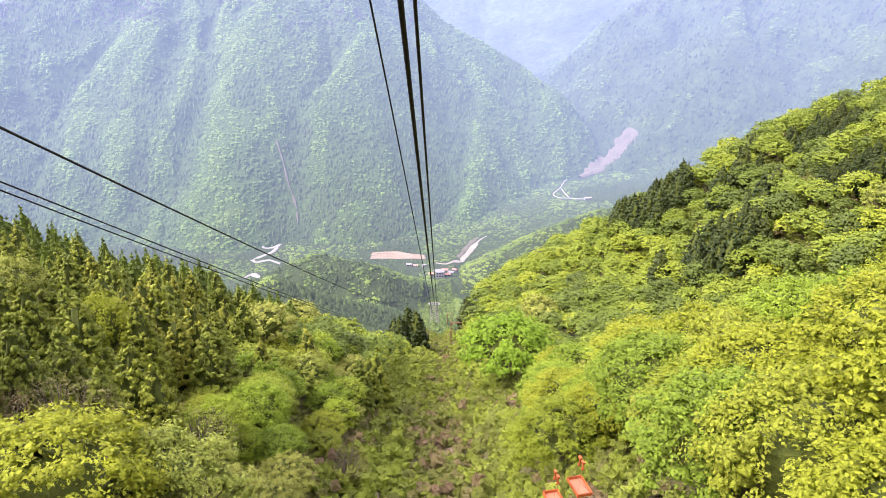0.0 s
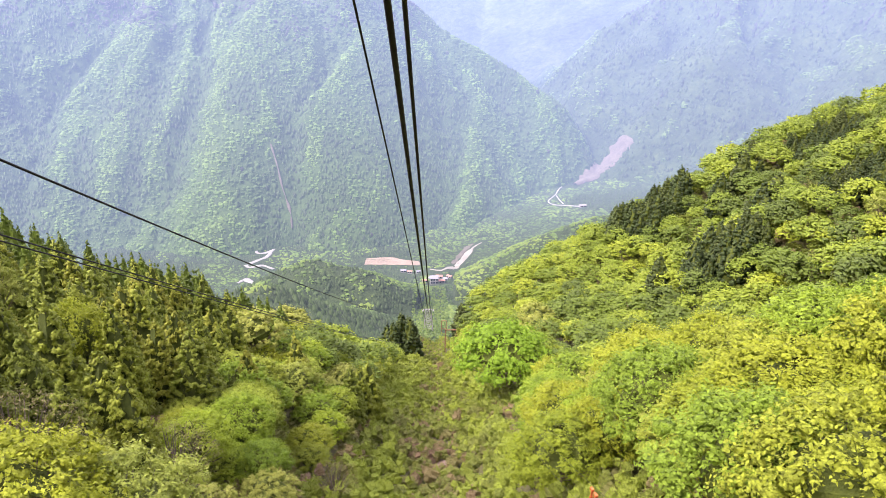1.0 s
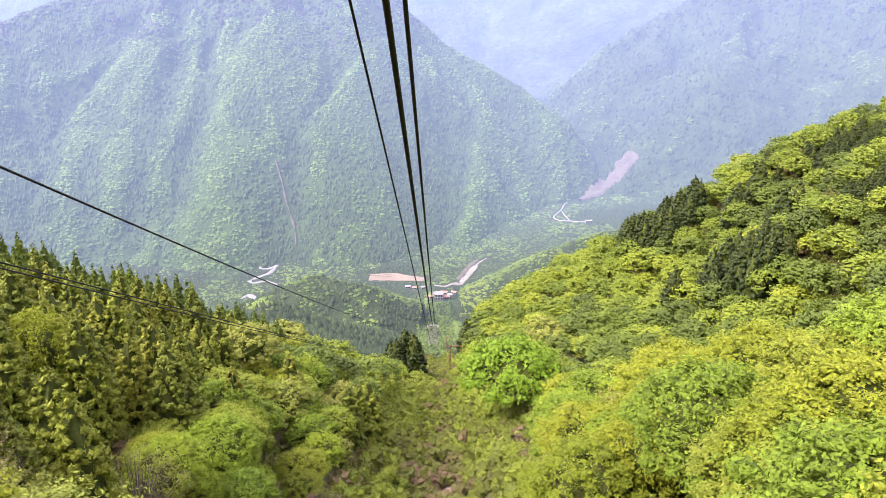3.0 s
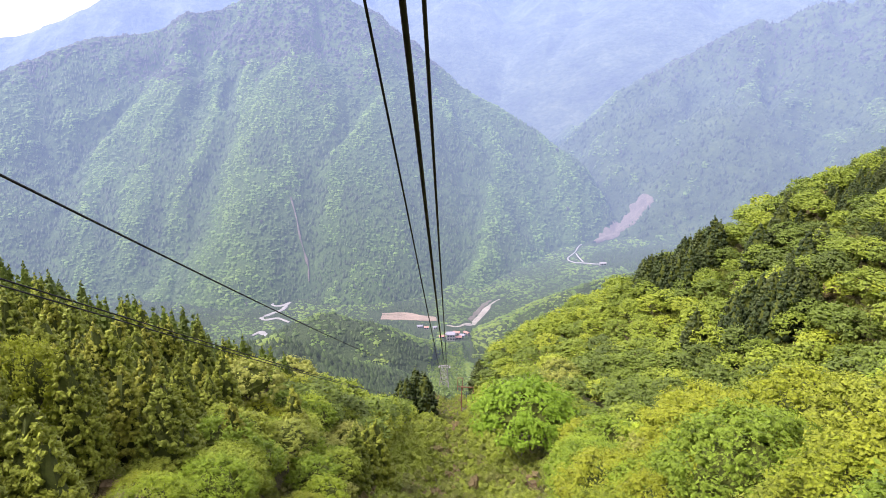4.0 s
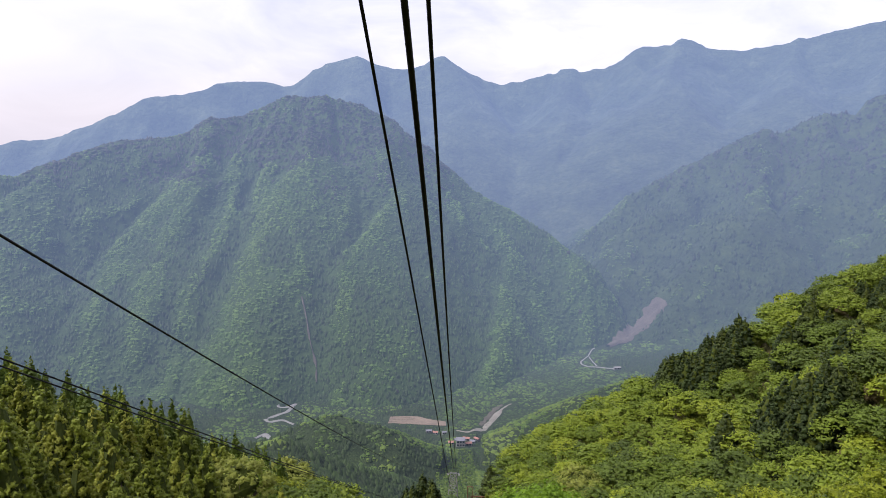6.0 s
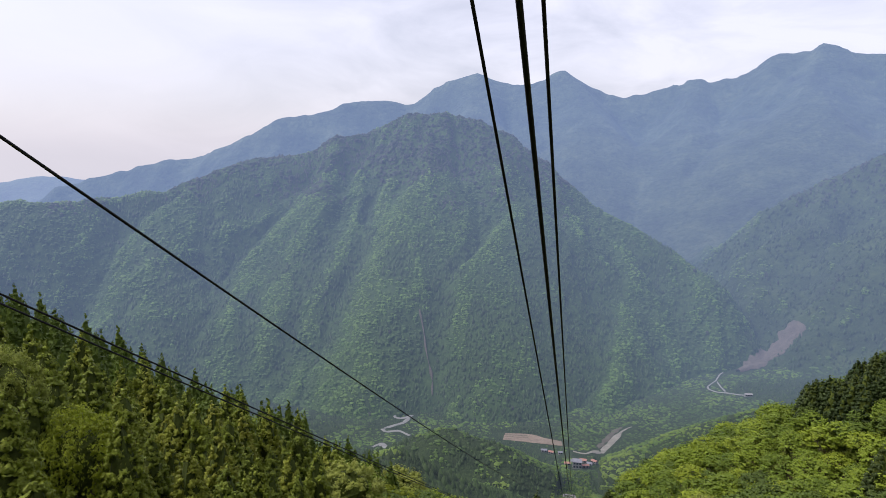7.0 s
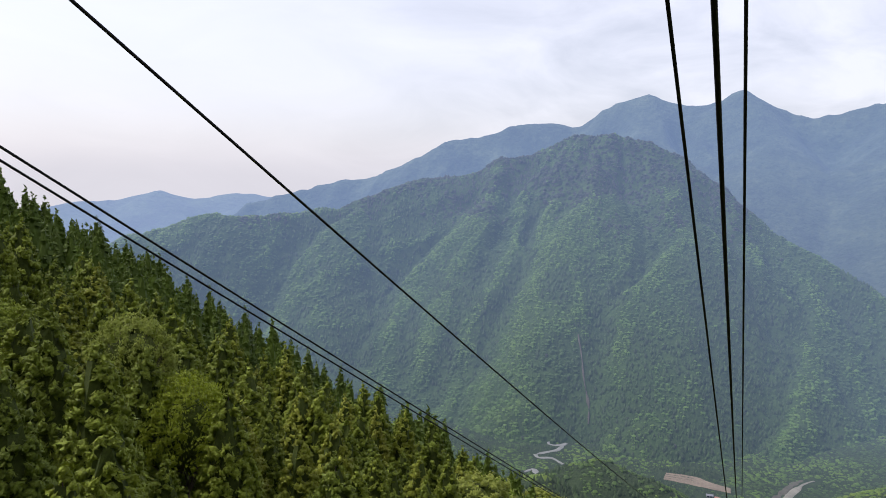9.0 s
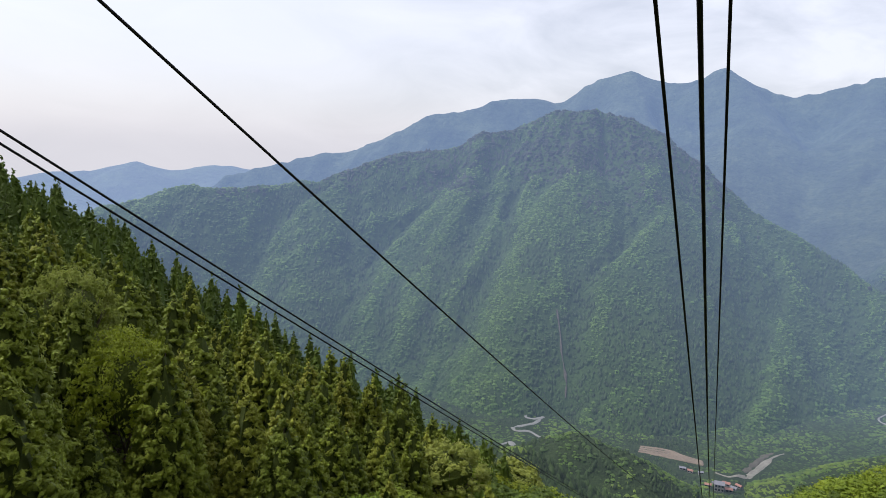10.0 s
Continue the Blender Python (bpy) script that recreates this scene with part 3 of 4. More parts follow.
def draped(name, line, widths, mat, label, category, lift=0.8, step=4.0, rough=0.25, seed=0):
    """A strip along a line of the plan, laid on the land, with uneven edges."""
    p = np.asarray(line, float)
    d = np.concatenate([[0], np.cumsum(np.linalg.norm(np.diff(p, axis=0), axis=1))])
    s = np.arange(0, d[-1], step)
    c = np.stack([np.interp(s, d, p[:, 0]), np.interp(s, d, p[:, 1])], -1)
    kernel = np.array([1, 2, 3, 2, 1]) / 9
    if len(c) > 8:
        pad = np.pad(c, ((2, 2), (0, 0)), mode="edge")
        c = np.stack([np.convolve(pad[:, k], kernel, "valid") for k in range(2)], -1)
    t = np.gradient(c, axis=0)
    t /= np.linalg.norm(t, axis=1)[:, None] + 1e-9
    n = np.stack([-t[:, 1], t[:, 0]], -1)
    w = np.interp(s, np.linspace(0, d[-1], len(widths)), widths) / 2
    cols = np.linspace(-1, 1, 7)
    edge = 1 + rough * fbm(s / 14, np.zeros_like(s) + seed, 3, seed + 50)[:, None] * 2
    off = cols[None] * w[:, None] * edge
    xy = c[:, None] + n[:, None] * off[..., None]
    z = top_land(xy[..., 0], xy[..., 1]) + lift * (1 - 0.9 * np.abs(cols[None]) ** 6)
    verts = np.concatenate([xy, z[..., None]], -1).reshape(-1, 3)
    i, j = np.meshgrid(np.arange(len(c) - 1), np.arange(6), indexing="ij")
    q = np.stack([i * 7 + j, i * 7 + j + 1, (i + 1) * 7 + j + 1, (i + 1) * 7 + j], -1).reshape(-1, 4)
    return tagged(new(name, mesh_from(name, verts, q, mat, smooth=True)), label, category, kind="structure")


draped("bare_soil", [(0.5, 127), (1.2, 133), (0.8, 139), (2.0, 143)], [1.5, 4.5, 4.0, 1.5], M_SOIL, "bare pale soil patch with stones in the cleared line", "soil", 0.25, step=0.8, rough=0.5, seed=21)
draped("bare_soil", [(-2.0, 150), (-1.5, 158), (-2.5, 168), (-1.0, 176)], [1.5, 4.5, 4.0, 1.5], M_SOIL, "bare brown soil patch in the cleared line", "soil", 0.25, step=0.8, rough=0.5, seed=22)
draped("bare_soil", [(-13, 88), (-15.5, 94), (-17, 101)], [4, 8, 4], M_SOIL, "bare brown bank with felled logs", "soil", 0.3, step=0.8, rough=0.5, seed=23)
draped("river", RIVER, [3, 6, 13, 16, 14, 11, 8, 5], M_GRAVEL, "pale dry gravel river bed in the valley", "river", 1.2, seed=1)
draped("river_bank", [(x - 13, y + 4) for x, y in RIVER[1:6]], [9, 12, 8], M_SCREE, "grey rocky bank beside the gravel river bed", "river bank", 1.0, rough=0.5, seed=2)
for q_line, q_width in zip(QUARRY, ([5, 6, 6, 5], [5, 7, 6, 8], [8, 6, 5, 4], [4, 11, 5])):
    draped("quarry", q_line, q_width, M_ASPHALT, "pale terraced quarry cut at the mountain foot", "quarry", 1.5, rough=0.6, seed=3)
draped("road", LOOP_ROAD, [3.5, 4, 4, 4.5, 5, 6], M_ASPHALT, "pale concrete road looping round a valley bend", "road", 1.5, rough=0.1, seed=4)
draped("road", BRANCH_ROAD, [3, 3.5], M_ASPHALT, "pale concrete side road in the valley", "road", 1.5, rough=0.1, seed=5)
draped("landslide", SLIDE, [48, 66, 60, 50, 34, 14], M_SCREE, "bare pinkish landslide scar on the wooded slope", "landslide", 7.0, rough=0.3, seed=6)
draped("gully", GULLY, [2.0, 4.5, 3.5, 5.0, 4.0], M_SCREE, "thin grey scree gully on the mountain", "gully", 5.0, rough=0.7, seed=7)
for row_k in range(4):
    draped("field", [(-160, 1411 - 10 * row_k + 3), (-110, 1417 - 11 * row_k), (-36, 1398 - 5.5 * row_k)], [7, 9, 5], M_FIELD, "brown bare terraced field in the valley", "field", 0.9 + 0.3 * row_k, rough=0.15, seed=8 + row_k)


# ---- trees ----
def leaves(centres, normals, size, gen, aspect=0.6, loose=0.22):
    """A leafy spray (a bent rhombus) at each centre, facing about its normal."""
    k = len(centres)
    nrm = normals / (np.linalg.norm(normals, axis=1)[:, None] + 1e-9) + gen.normal(0, loose, (k, 3))
    nrm /= np.linalg.norm(nrm, axis=1)[:, None] + 1e-9
    t = np.cross(nrm, gen.normal(0, 1, (k, 3)))
    t /= np.linalg.norm(t, axis=1)[:, None] + 1e-9
    b = np.cross(nrm, t)
    s = (size * gen.uniform(0.6, 1.35, k))[:, None]
    v = np.stack([centres - t * s, centres - b * s * aspect - nrm * s * 0.15, centres + t * s, centres + b * s * aspect - nrm * s * 0.15], 1)
    return v.reshape(-1, 3), np.arange(4 * k).reshape(-1, 4)


CUBE = np.array([(x, y, z) for x in (-1, 1) for y in (-1, 1) for z in (-1, 1)], float) / 1.5
CUBE_FACES = np.array([(0, 1, 3, 2), (4, 6, 7, 5), (0, 4, 5, 1), (2, 3, 7, 6), (0, 2, 6, 4), (1, 5, 7, 3)])


def pads(centres, sizes, gen, flat=0.8):
    """A dense lumpy pad of needles or leaves at each centre."""
    k = len(centres)
    a = gen.normal(0, 1, (k, 3, 3))
    q = np.linalg.qr(a)[0]
    v = np.einsum("kij,nj->kni", q, CUBE) * gen.uniform(0.65, 1.3, (k, 8, 1))
    v = v * (np.asarray(sizes)[:, None, None] * np.array([1, 1, flat])) + np.asarray(centres)[:, None]
    return v.reshape(-1, 3), (CUBE_FACES[None] + (np.arange(k) * 8)[:, None, None]).reshape(-1, 4)


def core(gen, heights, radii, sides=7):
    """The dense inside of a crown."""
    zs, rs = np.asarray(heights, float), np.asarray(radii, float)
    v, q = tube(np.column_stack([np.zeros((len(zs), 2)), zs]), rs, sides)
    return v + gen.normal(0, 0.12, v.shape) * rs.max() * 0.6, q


def cedar_reach(u, r):
    return r * (1 - u) ** 0.67 * (0.85 + 0.15 * np.minimum(1, u * 5)) + 0.05


def cedar_crown(seed, h, r, branches, sprays, size):
    gen = np.random.default_rng(seed)
    us = np.linspace(0, 0.93, 6)
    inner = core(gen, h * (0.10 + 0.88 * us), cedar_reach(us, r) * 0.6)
    cs, ns, mids, sizes = [], [], [], []
    for k in range(branches):
        u = 1 - (1 - (k + gen.uniform(0, 1)) / branches) ** 0.62
        z = h * (0.08 + 0.90 * u)
        reach = cedar_reach(u, r) * (gen.uniform(0.84, 1.07) if k % 6 else gen.uniform(0.55, 0.8))
        az = gen.uniform(0, 6.283)
        out = np.array([math.cos(az), math.sin(az), 0])
        tuft = (0.066 * r + 0.088 * reach) * gen.uniform(0.75, 1.25) * math.sqrt(480 / max(branches, 120))
        mid = out * max(0.03, reach - tuft * 0.6) + np.array([0, 0, z - 0.10 * reach])
        d = gen.normal(0, 1, (sprays, 3)) + out * 0.9 + [0, 0, 0.25]
        d /= np.linalg.norm(d, axis=1)[:, None]
        cs.append(mid + d * tuft * gen.uniform(0.75, 1.1, (sprays, 1)))
        ns.append(d * 0.7 + out * 0.4 + [0, 0, 0.3] + gen.normal(0, 0.35, (sprays, 3)))
        mids.append(mid)
        sizes.append(tuft * 0.74)
    cs.append(np.array([0, 0, h]) + gen.normal(0, 1, (6, 3)) * [0.12, 0.12, 0.4])
    ns.append(gen.normal(0, 1, (6, 3)) + [0, 0, 0.5])
    return inner, merged([pads(mids, sizes, gen, 0.85), leaves(np.concatenate(cs), np.concatenate(ns), size, gen, 0.42, 0.25)])


def cedar_trunk(seed, h):
    zs = np.linspace(-1.2, h * 0.93, 6)
    gen = np.random.default_rng(seed)
    xy = gen.normal(0, 0.03, (6, 2)).cumsum(0) * 0.5
    return tube(np.column_stack([xy, zs]), np.linspace(0.24, 0.03, 6) * h / 14, 7)


def broad_tree(seed, h, r, clumps, sprays, size, flat=0.5, open_=0.0):
    """Limbs from a forking trunk, each with layered clumps of leaves. Returns wood and leaves."""
    gen = np.random.default_rng(seed)
    fork = h * gen.uniform(0.28, 0.42)
    lean = gen.normal(0, 0.35, 2)
    wood = [tube([(0, 0, -1.3), (lean[0] * 0.3, lean[1] * 0.3, fork * 0.5), (lean[0], lean[1], fork), (lean[0] * 1.3, lean[1] * 1.3, h * 0.72)],
                 np.array([0.20, 0.165, 0.14, 0.05]) * h / 11, 7)]
    base = np.array([lean[0], lean[1], fork])
    cs, ns, mids, sizes = [], [], [], []
    for k in range(clumps):
        u = (k + 0.5) / clumps
        up = 1 - 1.25 * u
        az = k * 2.399 + gen.uniform(-0.4, 0.4)
        ring = math.sqrt(max(0.02, 1 - max(up, -0.2) ** 2))
        lump = gen.uniform(0.72, 1.06)
        c = np.array([math.cos(az) * ring * r * lump, math.sin(az) * ring * r * lump, 0]) + [lean[0], lean[1], fork + (h - fork) * (0.42 + 0.5 * up * gen.uniform(0.85, 1.08))]
        if k % 5 == 0 or (open_ > 0 and k % 2):
            mid = base + (c - base) * 0.5 + [0, 0, -0.08 * r]
            wood.append(tube([base + [0, 0, gen.uniform(-0.2, 0.35) * fork], mid, c], np.array([0.075, 0.045, 0.012]) * h / 11, 4))
        cr = r * gen.uniform(0.8, 1.3) * 1.95 / math.sqrt(clumps)
        mids.append(c - [0, 0, cr * 0.12])
        sizes.append(cr * 0.52)
        m = int(sprays * (1 - open_))
        d = gen.normal(0, 1, (m, 3)) + [0, 0, 0.55]
        d /= np.linalg.norm(d, axis=1)[:, None]
        shell = gen.uniform(0.7, 1.05, (m, 1)) if not open_ else gen.uniform(0.2, 1.1, (m, 1))
        step = np.round(d[:, 2:] * 2.5) / 2.5 * 0.55 + d[:, 2:] * 0.45
        cs.append(c + np.concatenate([d[:, :2], step], 1) * shell * [cr, cr, cr * (flat + 0.2)])
        ns.append(d * 0.5 + (c - base) / r * 0.6 + np.array([0, 0, 0.35]))
    foliage = leaves(np.concatenate(cs), np.concatenate(ns), size, gen, 0.55, 0.35)
    inner = None
    if open_ < 0.3:
        foliage = merged([pads(mids, sizes, gen, flat * 0.85), foliage])
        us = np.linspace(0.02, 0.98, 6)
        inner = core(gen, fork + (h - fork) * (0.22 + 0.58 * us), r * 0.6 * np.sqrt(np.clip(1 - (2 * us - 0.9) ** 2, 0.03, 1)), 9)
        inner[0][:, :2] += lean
    return merged(wood), foliage, inner


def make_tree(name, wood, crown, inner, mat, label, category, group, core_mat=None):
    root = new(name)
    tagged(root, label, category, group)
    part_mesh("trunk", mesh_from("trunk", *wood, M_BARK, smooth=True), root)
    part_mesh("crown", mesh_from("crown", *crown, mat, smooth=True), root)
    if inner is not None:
        # added core, coloured dark to give shaded gaps between the leaves
        part_mesh("shade_core", mesh_from("shade_core", *inner, core_mat or M_SHADE_LEAVES), root, "inner crown core with shade painted in its dark colour")
    return root


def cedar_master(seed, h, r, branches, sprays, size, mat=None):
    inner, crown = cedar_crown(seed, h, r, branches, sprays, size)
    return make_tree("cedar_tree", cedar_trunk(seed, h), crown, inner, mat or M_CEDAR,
                     "tall conical cedar with olive-green drooping needle tufts on a steep slope", "cedar tree", "cedar grove", M_SHADE_NEEDLES)


def broad_master(seed, h, r, clumps, sprays, size, mat, label, flat=0.5, open_=0.0):
    wood, crown, inner = broad_tree(seed, h, r, clumps, sprays, size, flat, open_)
    return make_tree("broadleaf_tree", wood, crown, inner, mat, label, "broadleaf tree", "spring hillside trees")


LABELS = {
    "yellow": "spreading broadleaf tree with bright yellow-green spring leaves on the slope",
    "green": "rounded broadleaf tree with fresh green spring leaves on the slope",
    "pale": "broadleaf tree with pale cream-green blossom and young leaves",
    "twig": "nearly bare tree with brownish budding twigs among green trees",
    "fir": "dark green dense conifer standing among spring-green trees",
}
cedars_fine = [cedar_master(100 + k, 16.5, 4.1 + 0.3 * (k % 3), 430, 9, 0.25) for k in range(5)]
cedars_mid = [cedar_master(120 + k, 16.5, 4.1 + 0.3 * (k % 3), 230, 5, 0.38) for k in range(4)]
firs = []
for k in range(3):
    fir_inner, fir_crown = cedar_crown(140 + k, 13.5, 4.3, 250, 2, 0.30)
    firs.append(make_tree("conifer_tree", cedar_trunk(140 + k, 13.0), fir_crown, fir_inner, M_FIR, LABELS["fir"], "conifer", "dark conifers"))
broads = {}
for kind, (mat_, flat_, open__, count) in {"yellow": (M_YELLOW, 0.5, 0.0, 3), "green": (M_GREEN, 0.6, 0.0, 3), "pale": (M_PALE, 0.5, 0.1, 2), "twig": (M_TWIG, 0.7, 0.62, 2)}.items():
    key = sum(map(ord, kind))
    broads[kind, "fine"] = [broad_master(key + k, 13.0, 6.2, 150, 56, 0.17, mat_, LABELS[kind], flat_, open__) for k in range(count)]
    broads[kind, "mid"] = [broad_master(key + 20 + k, 12.5, 6.0, 80, 18, 0.32, mat_, LABELS[kind], flat_, open__) for k in range(count)]
masters = cedars_fine + cedars_mid + firs + [t for some in broads.values() for t in some]
used = set()


def plant(master, x, y, scale, turn, tall=1.0):
    """The first of a kind stands itself, the rest are copies."""
    z = float(land(x, y))
    m = Matrix.LocRotScale((x, y, z), Euler((0, 0, turn)), (scale, scale, scale * tall))
    if master.name not in used:
        used.add(master.name)
        master.matrix_basis = m
        return master
    got = copy_thing(master, Matrix.LocRotScale((x, y, z), Euler((0, 0, turn)), None))
    got.scale = (scale, scale, scale * tall)
    return got


def inside(x, y, spots):
    return any((x - a) ** 2 + (y - b) ** 2 < r * r for a, b, r in spots)


FIR_SPOTS = [(97, 300, 15), (84, 309, 7), (98, 223, 13), (158, 280, 17), (138, 222, 14), (137, 310, 7), (117, 240, 6), (86, 126, 6.5)]
LIGHT_SPOTS = [(-70, 101, 6.0), (-52, 92, 3.0), (-66, 80, 3.0), (-128, 160, 5)]
spots = []


def scatter(x0, x1, y0, y1, step, jitter=0.38):
    for gx in np.arange(x0, x1, step):
        for gy in np.arange(y0, y1, step):
            yield gx + rng.uniform(-jitter, jitter) * step, gy + rng.uniform(-jitter, jitter) * step


# left slope
rest = []
for px, py in scatter(-225, -14, 26, 232, 7.2):
    if -px < 16 + 0.06 * max(0, py - 100):
        continue
    if py - 190 > 30 or px < -225:
        continue
    edge = -px - float(np.interp(py, [64, 80, 94, 115, 149, 181], [32, 34, 38, 41, 46, 47])) - 2 * math.sin(py / 6.0)
    kind = "cedar"
    if edge < 0 or (py < 61 and px > -52):
        kind = ("green", "yellow", "green", "green", "twig", "green", "yellow", "pale")[rng.integers(8)]
    if py < 57 and px > -50:
        kind = ("pale", "yellow", "twig", "yellow")[rng.integers(4)]
    if inside(px, py, LIGHT_SPOTS):
        continue
    if kind == "cedar" and rng.random() < 0.025:
        kind = "yellow"
    spots.append((px, py, kind))
# right slope
right_spots = list(scatter(13, 235, 22, 118, 8.4)) + list(scatter(13, 250, 120, 352, 8.6))
for px, py in right_spots:
    if px < 12 + 5 * math.sin(py / 23.0) or px > 0.72 * py + 55:
        continue
    kind = ("yellow", "green", "yellow", "green", "green", "pale", "yellow", "green", "yellow", "green", "pale", "twig")[rng.integers(12)]
    if (px < 29 and 90 < py < 190) or px < 14.5 + 4 * math.sin(py / 23.0):
        continue
    if py < 110 and px < 70 and (kind == "pale" or (kind == "green" and rng.random() < 0.6)):
        kind = "yellow"
    if 38 < px < 100 and 66 < py < 190 and kind in ("yellow", "pale"):
        kind = ("green", "green", "yellow", "twig", "green")[rng.integers(5)]
    if inside(px, py, [(fx, fy, fr - 2.0) for fx, fy, fr in FIR_SPOTS]):
        continue
    elif rng.random() < 0.12 and py > 110:
        kind = "twig"
    elif rng.random() < 0.04 and py > 130 and px > 60:
        kind = "fir"
    spots.append((px, py, kind))
# bright trees on the bank farther down the line, a dark group behind them
for px, py in scatter(-48, -17, 196, 330, 8.0):
    spots.append((px, py, ("yellow", "green", "yellow", "pale", "green")[rng.integers(5)]))
spots += [(-15, 340, "fir"), (-20, 344, "fir"), (-24, 338, "fir"), (-17, 350, "fir"), (-22, 354, "fir"), (-28, 347, "fir"), (-36, 348, "twig"),
          (13, 350, "fir"), (15, 358, "fir"), (14, 366, "fir"), (17, 374, "fir"), (16, 384, "fir")]
for fx, fy, fr in FIR_SPOTS:
    for px, py in scatter(fx - fr, fx + fr, fy - fr, fy + fr, 5.2):
        if math.hypot(px - fx, py - fy) < fr * rng.uniform(0.75, 1.05):
            spots.append((px, py, "fir"))
# single trees that stand out
spots += [(-18, 157, "cedar"), (-19, 150, "cedar"), (-20.5, 144, "cedar"), (-34, 111, "cedar"), (-31, 136, "cedar")]

TOP = {"cedar": 260, "fir": 230, "yellow": 100, "green": 105, "pale": 45, "twig": 38}
spots.sort(key=lambda s: math.hypot(s[0], max(0.0, s[1] - 35)))
counted = {}
vivid = broad_master(777, 13.0, 8.6, 96, 46, 0.36, M_VIVID, "large rounded tree with vivid fresh green leaves beside the cleared line")
plant(vivid, 19.0, 184.0, 1.6, 0.4, 1.12)
plant(broads["pale", "fine"][0], -25.0, 45.5, 1.3, 1.0, 1.12)
plant(broads["pale", "fine"][1], -69.0, 100.0, 0.8, 2.2, 1.8)
plant(broads["yellow", "fine"][2], -51.5, 91.5, 0.75, 0.7, 1.75)
plant(broads["yellow", "fine"][1], -66.0, 79.5, 0.8, 3.1, 1.5)
plant(broads["yellow", "fine"][1], -30.0, 40.0, 1.25, 4.1, 1.15)
plant(broads["twig", "fine"][0], -38.5, 55.0, 1.05, 0.3, 1.05)
plant(broads["yellow", "fine"][0], 31.0, 60.0, 1.1, 2.0, 0.95)
plant(broads["yellow", "fine"][2], 24.0, 52.0, 0.95, 1.1, 1.0)
plant(broads["yellow", "fine"][1], 33.0, 76.0, 1.1, 3.0, 1.0)
plant(broads["green", "fine"][0], 20.0, 105.0, 1.2, 1.2, 0.95)
plant(broads["green", "fine"][1], 24.0, 127.0, 1.05, 4.0, 0.95)
plant(broads["yellow", "fine"][1], 23.5, 84.0, 0.95, 5.0, 0.9)
for px, py, kind in spots:
    counted[kind] = counted.get(kind, 0) + 1
    far_off = math.hypot(px, max(0.0, py - 25))
    if counted[kind] > TOP[kind]:
        rest.append((px, py, kind))
        continue
    if kind == "cedar":
        pool = cedars_fine if far_off < 100 else cedars_mid
        plant(pool[rng.integers(len(pool))], px, py, rng.uniform(0.78, 1.18), rng.uniform(0, 6.28), rng.uniform(0.92, 1.12))
    elif kind == "fir":
        plant(firs[rng.integers(len(firs))], px, py, (2.1 if -35 < px < 0 else 0.88 if px > 128 else 1.45) * rng.uniform(0.75, 1.1), rng.uniform(0, 6.28))
    else:
        if kind == "twig" and 0 < px < 50 and py < 200:
            kind = "green"
        pool = broads[kind, "fine" if far_off < 85 else "mid"]
        small = 0.8 if px < -55 else 0.7 if -24 < px < 0 and py < 140 else 0.8 if -45 < px < 0 else 0.8 if 38 < px < 95 and 70 < py < 185 else 0.6 if 0 < px < 30 and 120 < py < 200 else 0.68 if px > 140 else 1.12
        plant(pool[rng.integers(len(pool))], px, py, small * rng.uniform(0.72, 1.12), rng.uniform(0, 6.28), rng.uniform(0.85, 1.15))
for left_over in masters:
    if left_over.name not in used:
        for piece in list(left_over.children):
            bpy.data.objects.remove(piece)
        bpy.data.objects.remove(left_over)

# the thinner, farther trees, joined
TINTS = {"cedar": (0.36, 0.46), "fir": (0.0, 0.2), "yellow": (0.68, 0.95), "green": (0.42, 0.72), "pale": (0.6, 0.85), "twig": (0.35, 0.5)}


def joined_woods(name, items, shapes, label, mat, smooth=False):
    """items: x, y, z, scale, tint, shape number. One mesh."""
    vs, fs, ts, n = [], [], [], 0
    items = np.asarray(items, float)
    for k, (v, q) in enumerate(shapes):
        mine = items[items[:, 5] == k]
        if not len(mine):
            continue
        turn = rng.uniform(0, 6.28, len(mine))
        c, s = np.cos(turn), np.sin(turn)
        sc = mine[:, 3][:, None]
        x = (v[None, :, 0] * c[:, None] - v[None, :, 1] * s[:, None]) * sc + mine[:, 0][:, None]
        y = (v[None, :, 0] * s[:, None] + v[None, :, 1] * c[:, None]) * sc + mine[:, 1][:, None]
        z = v[None, :, 2] * sc * rng.uniform(0.85, 1.15, (len(mine), 1)) + mine[:, 2][:, None]
        vs.append(np.stack([x, y, z], -1).reshape(-1, 3))
        fs.append((q[None] + (np.arange(len(mine)) * len(v))[:, None, None]).reshape(-1, q.shape[1]) + n)
        ts.append(np.repeat(mine[:, 4], len(v)))
        n += len(mine) * len(v)
    return tagged(new(name, mesh_from(name, np.concatenate(vs), np.concatenate(fs), mat, smooth, np.concatenate(ts))), label, "forest", kind="stuff")


rest_shapes = [merged(cedar_crown(200 + k, 16.5, 3.9, 80, 3, 0.5)) for k in range(3)] + [broad_tree(220 + k, 12.5, 5.9, 64, 11, 0.42)[1] for k in range(3)]
rest_items = [(px, py, float(land(px, py)), rng.uniform(0.75, 1.15), rng.uniform(*TINTS[kind]), (0 if kind in ("cedar", "fir") else 3) + rng.integers(3)) for px, py, kind in rest]
joined_woods("hillside_woods", rest_items, rest_shapes, "dense spring woods of conifers and broadleaf trees on the upper slopes", M_WOODS)


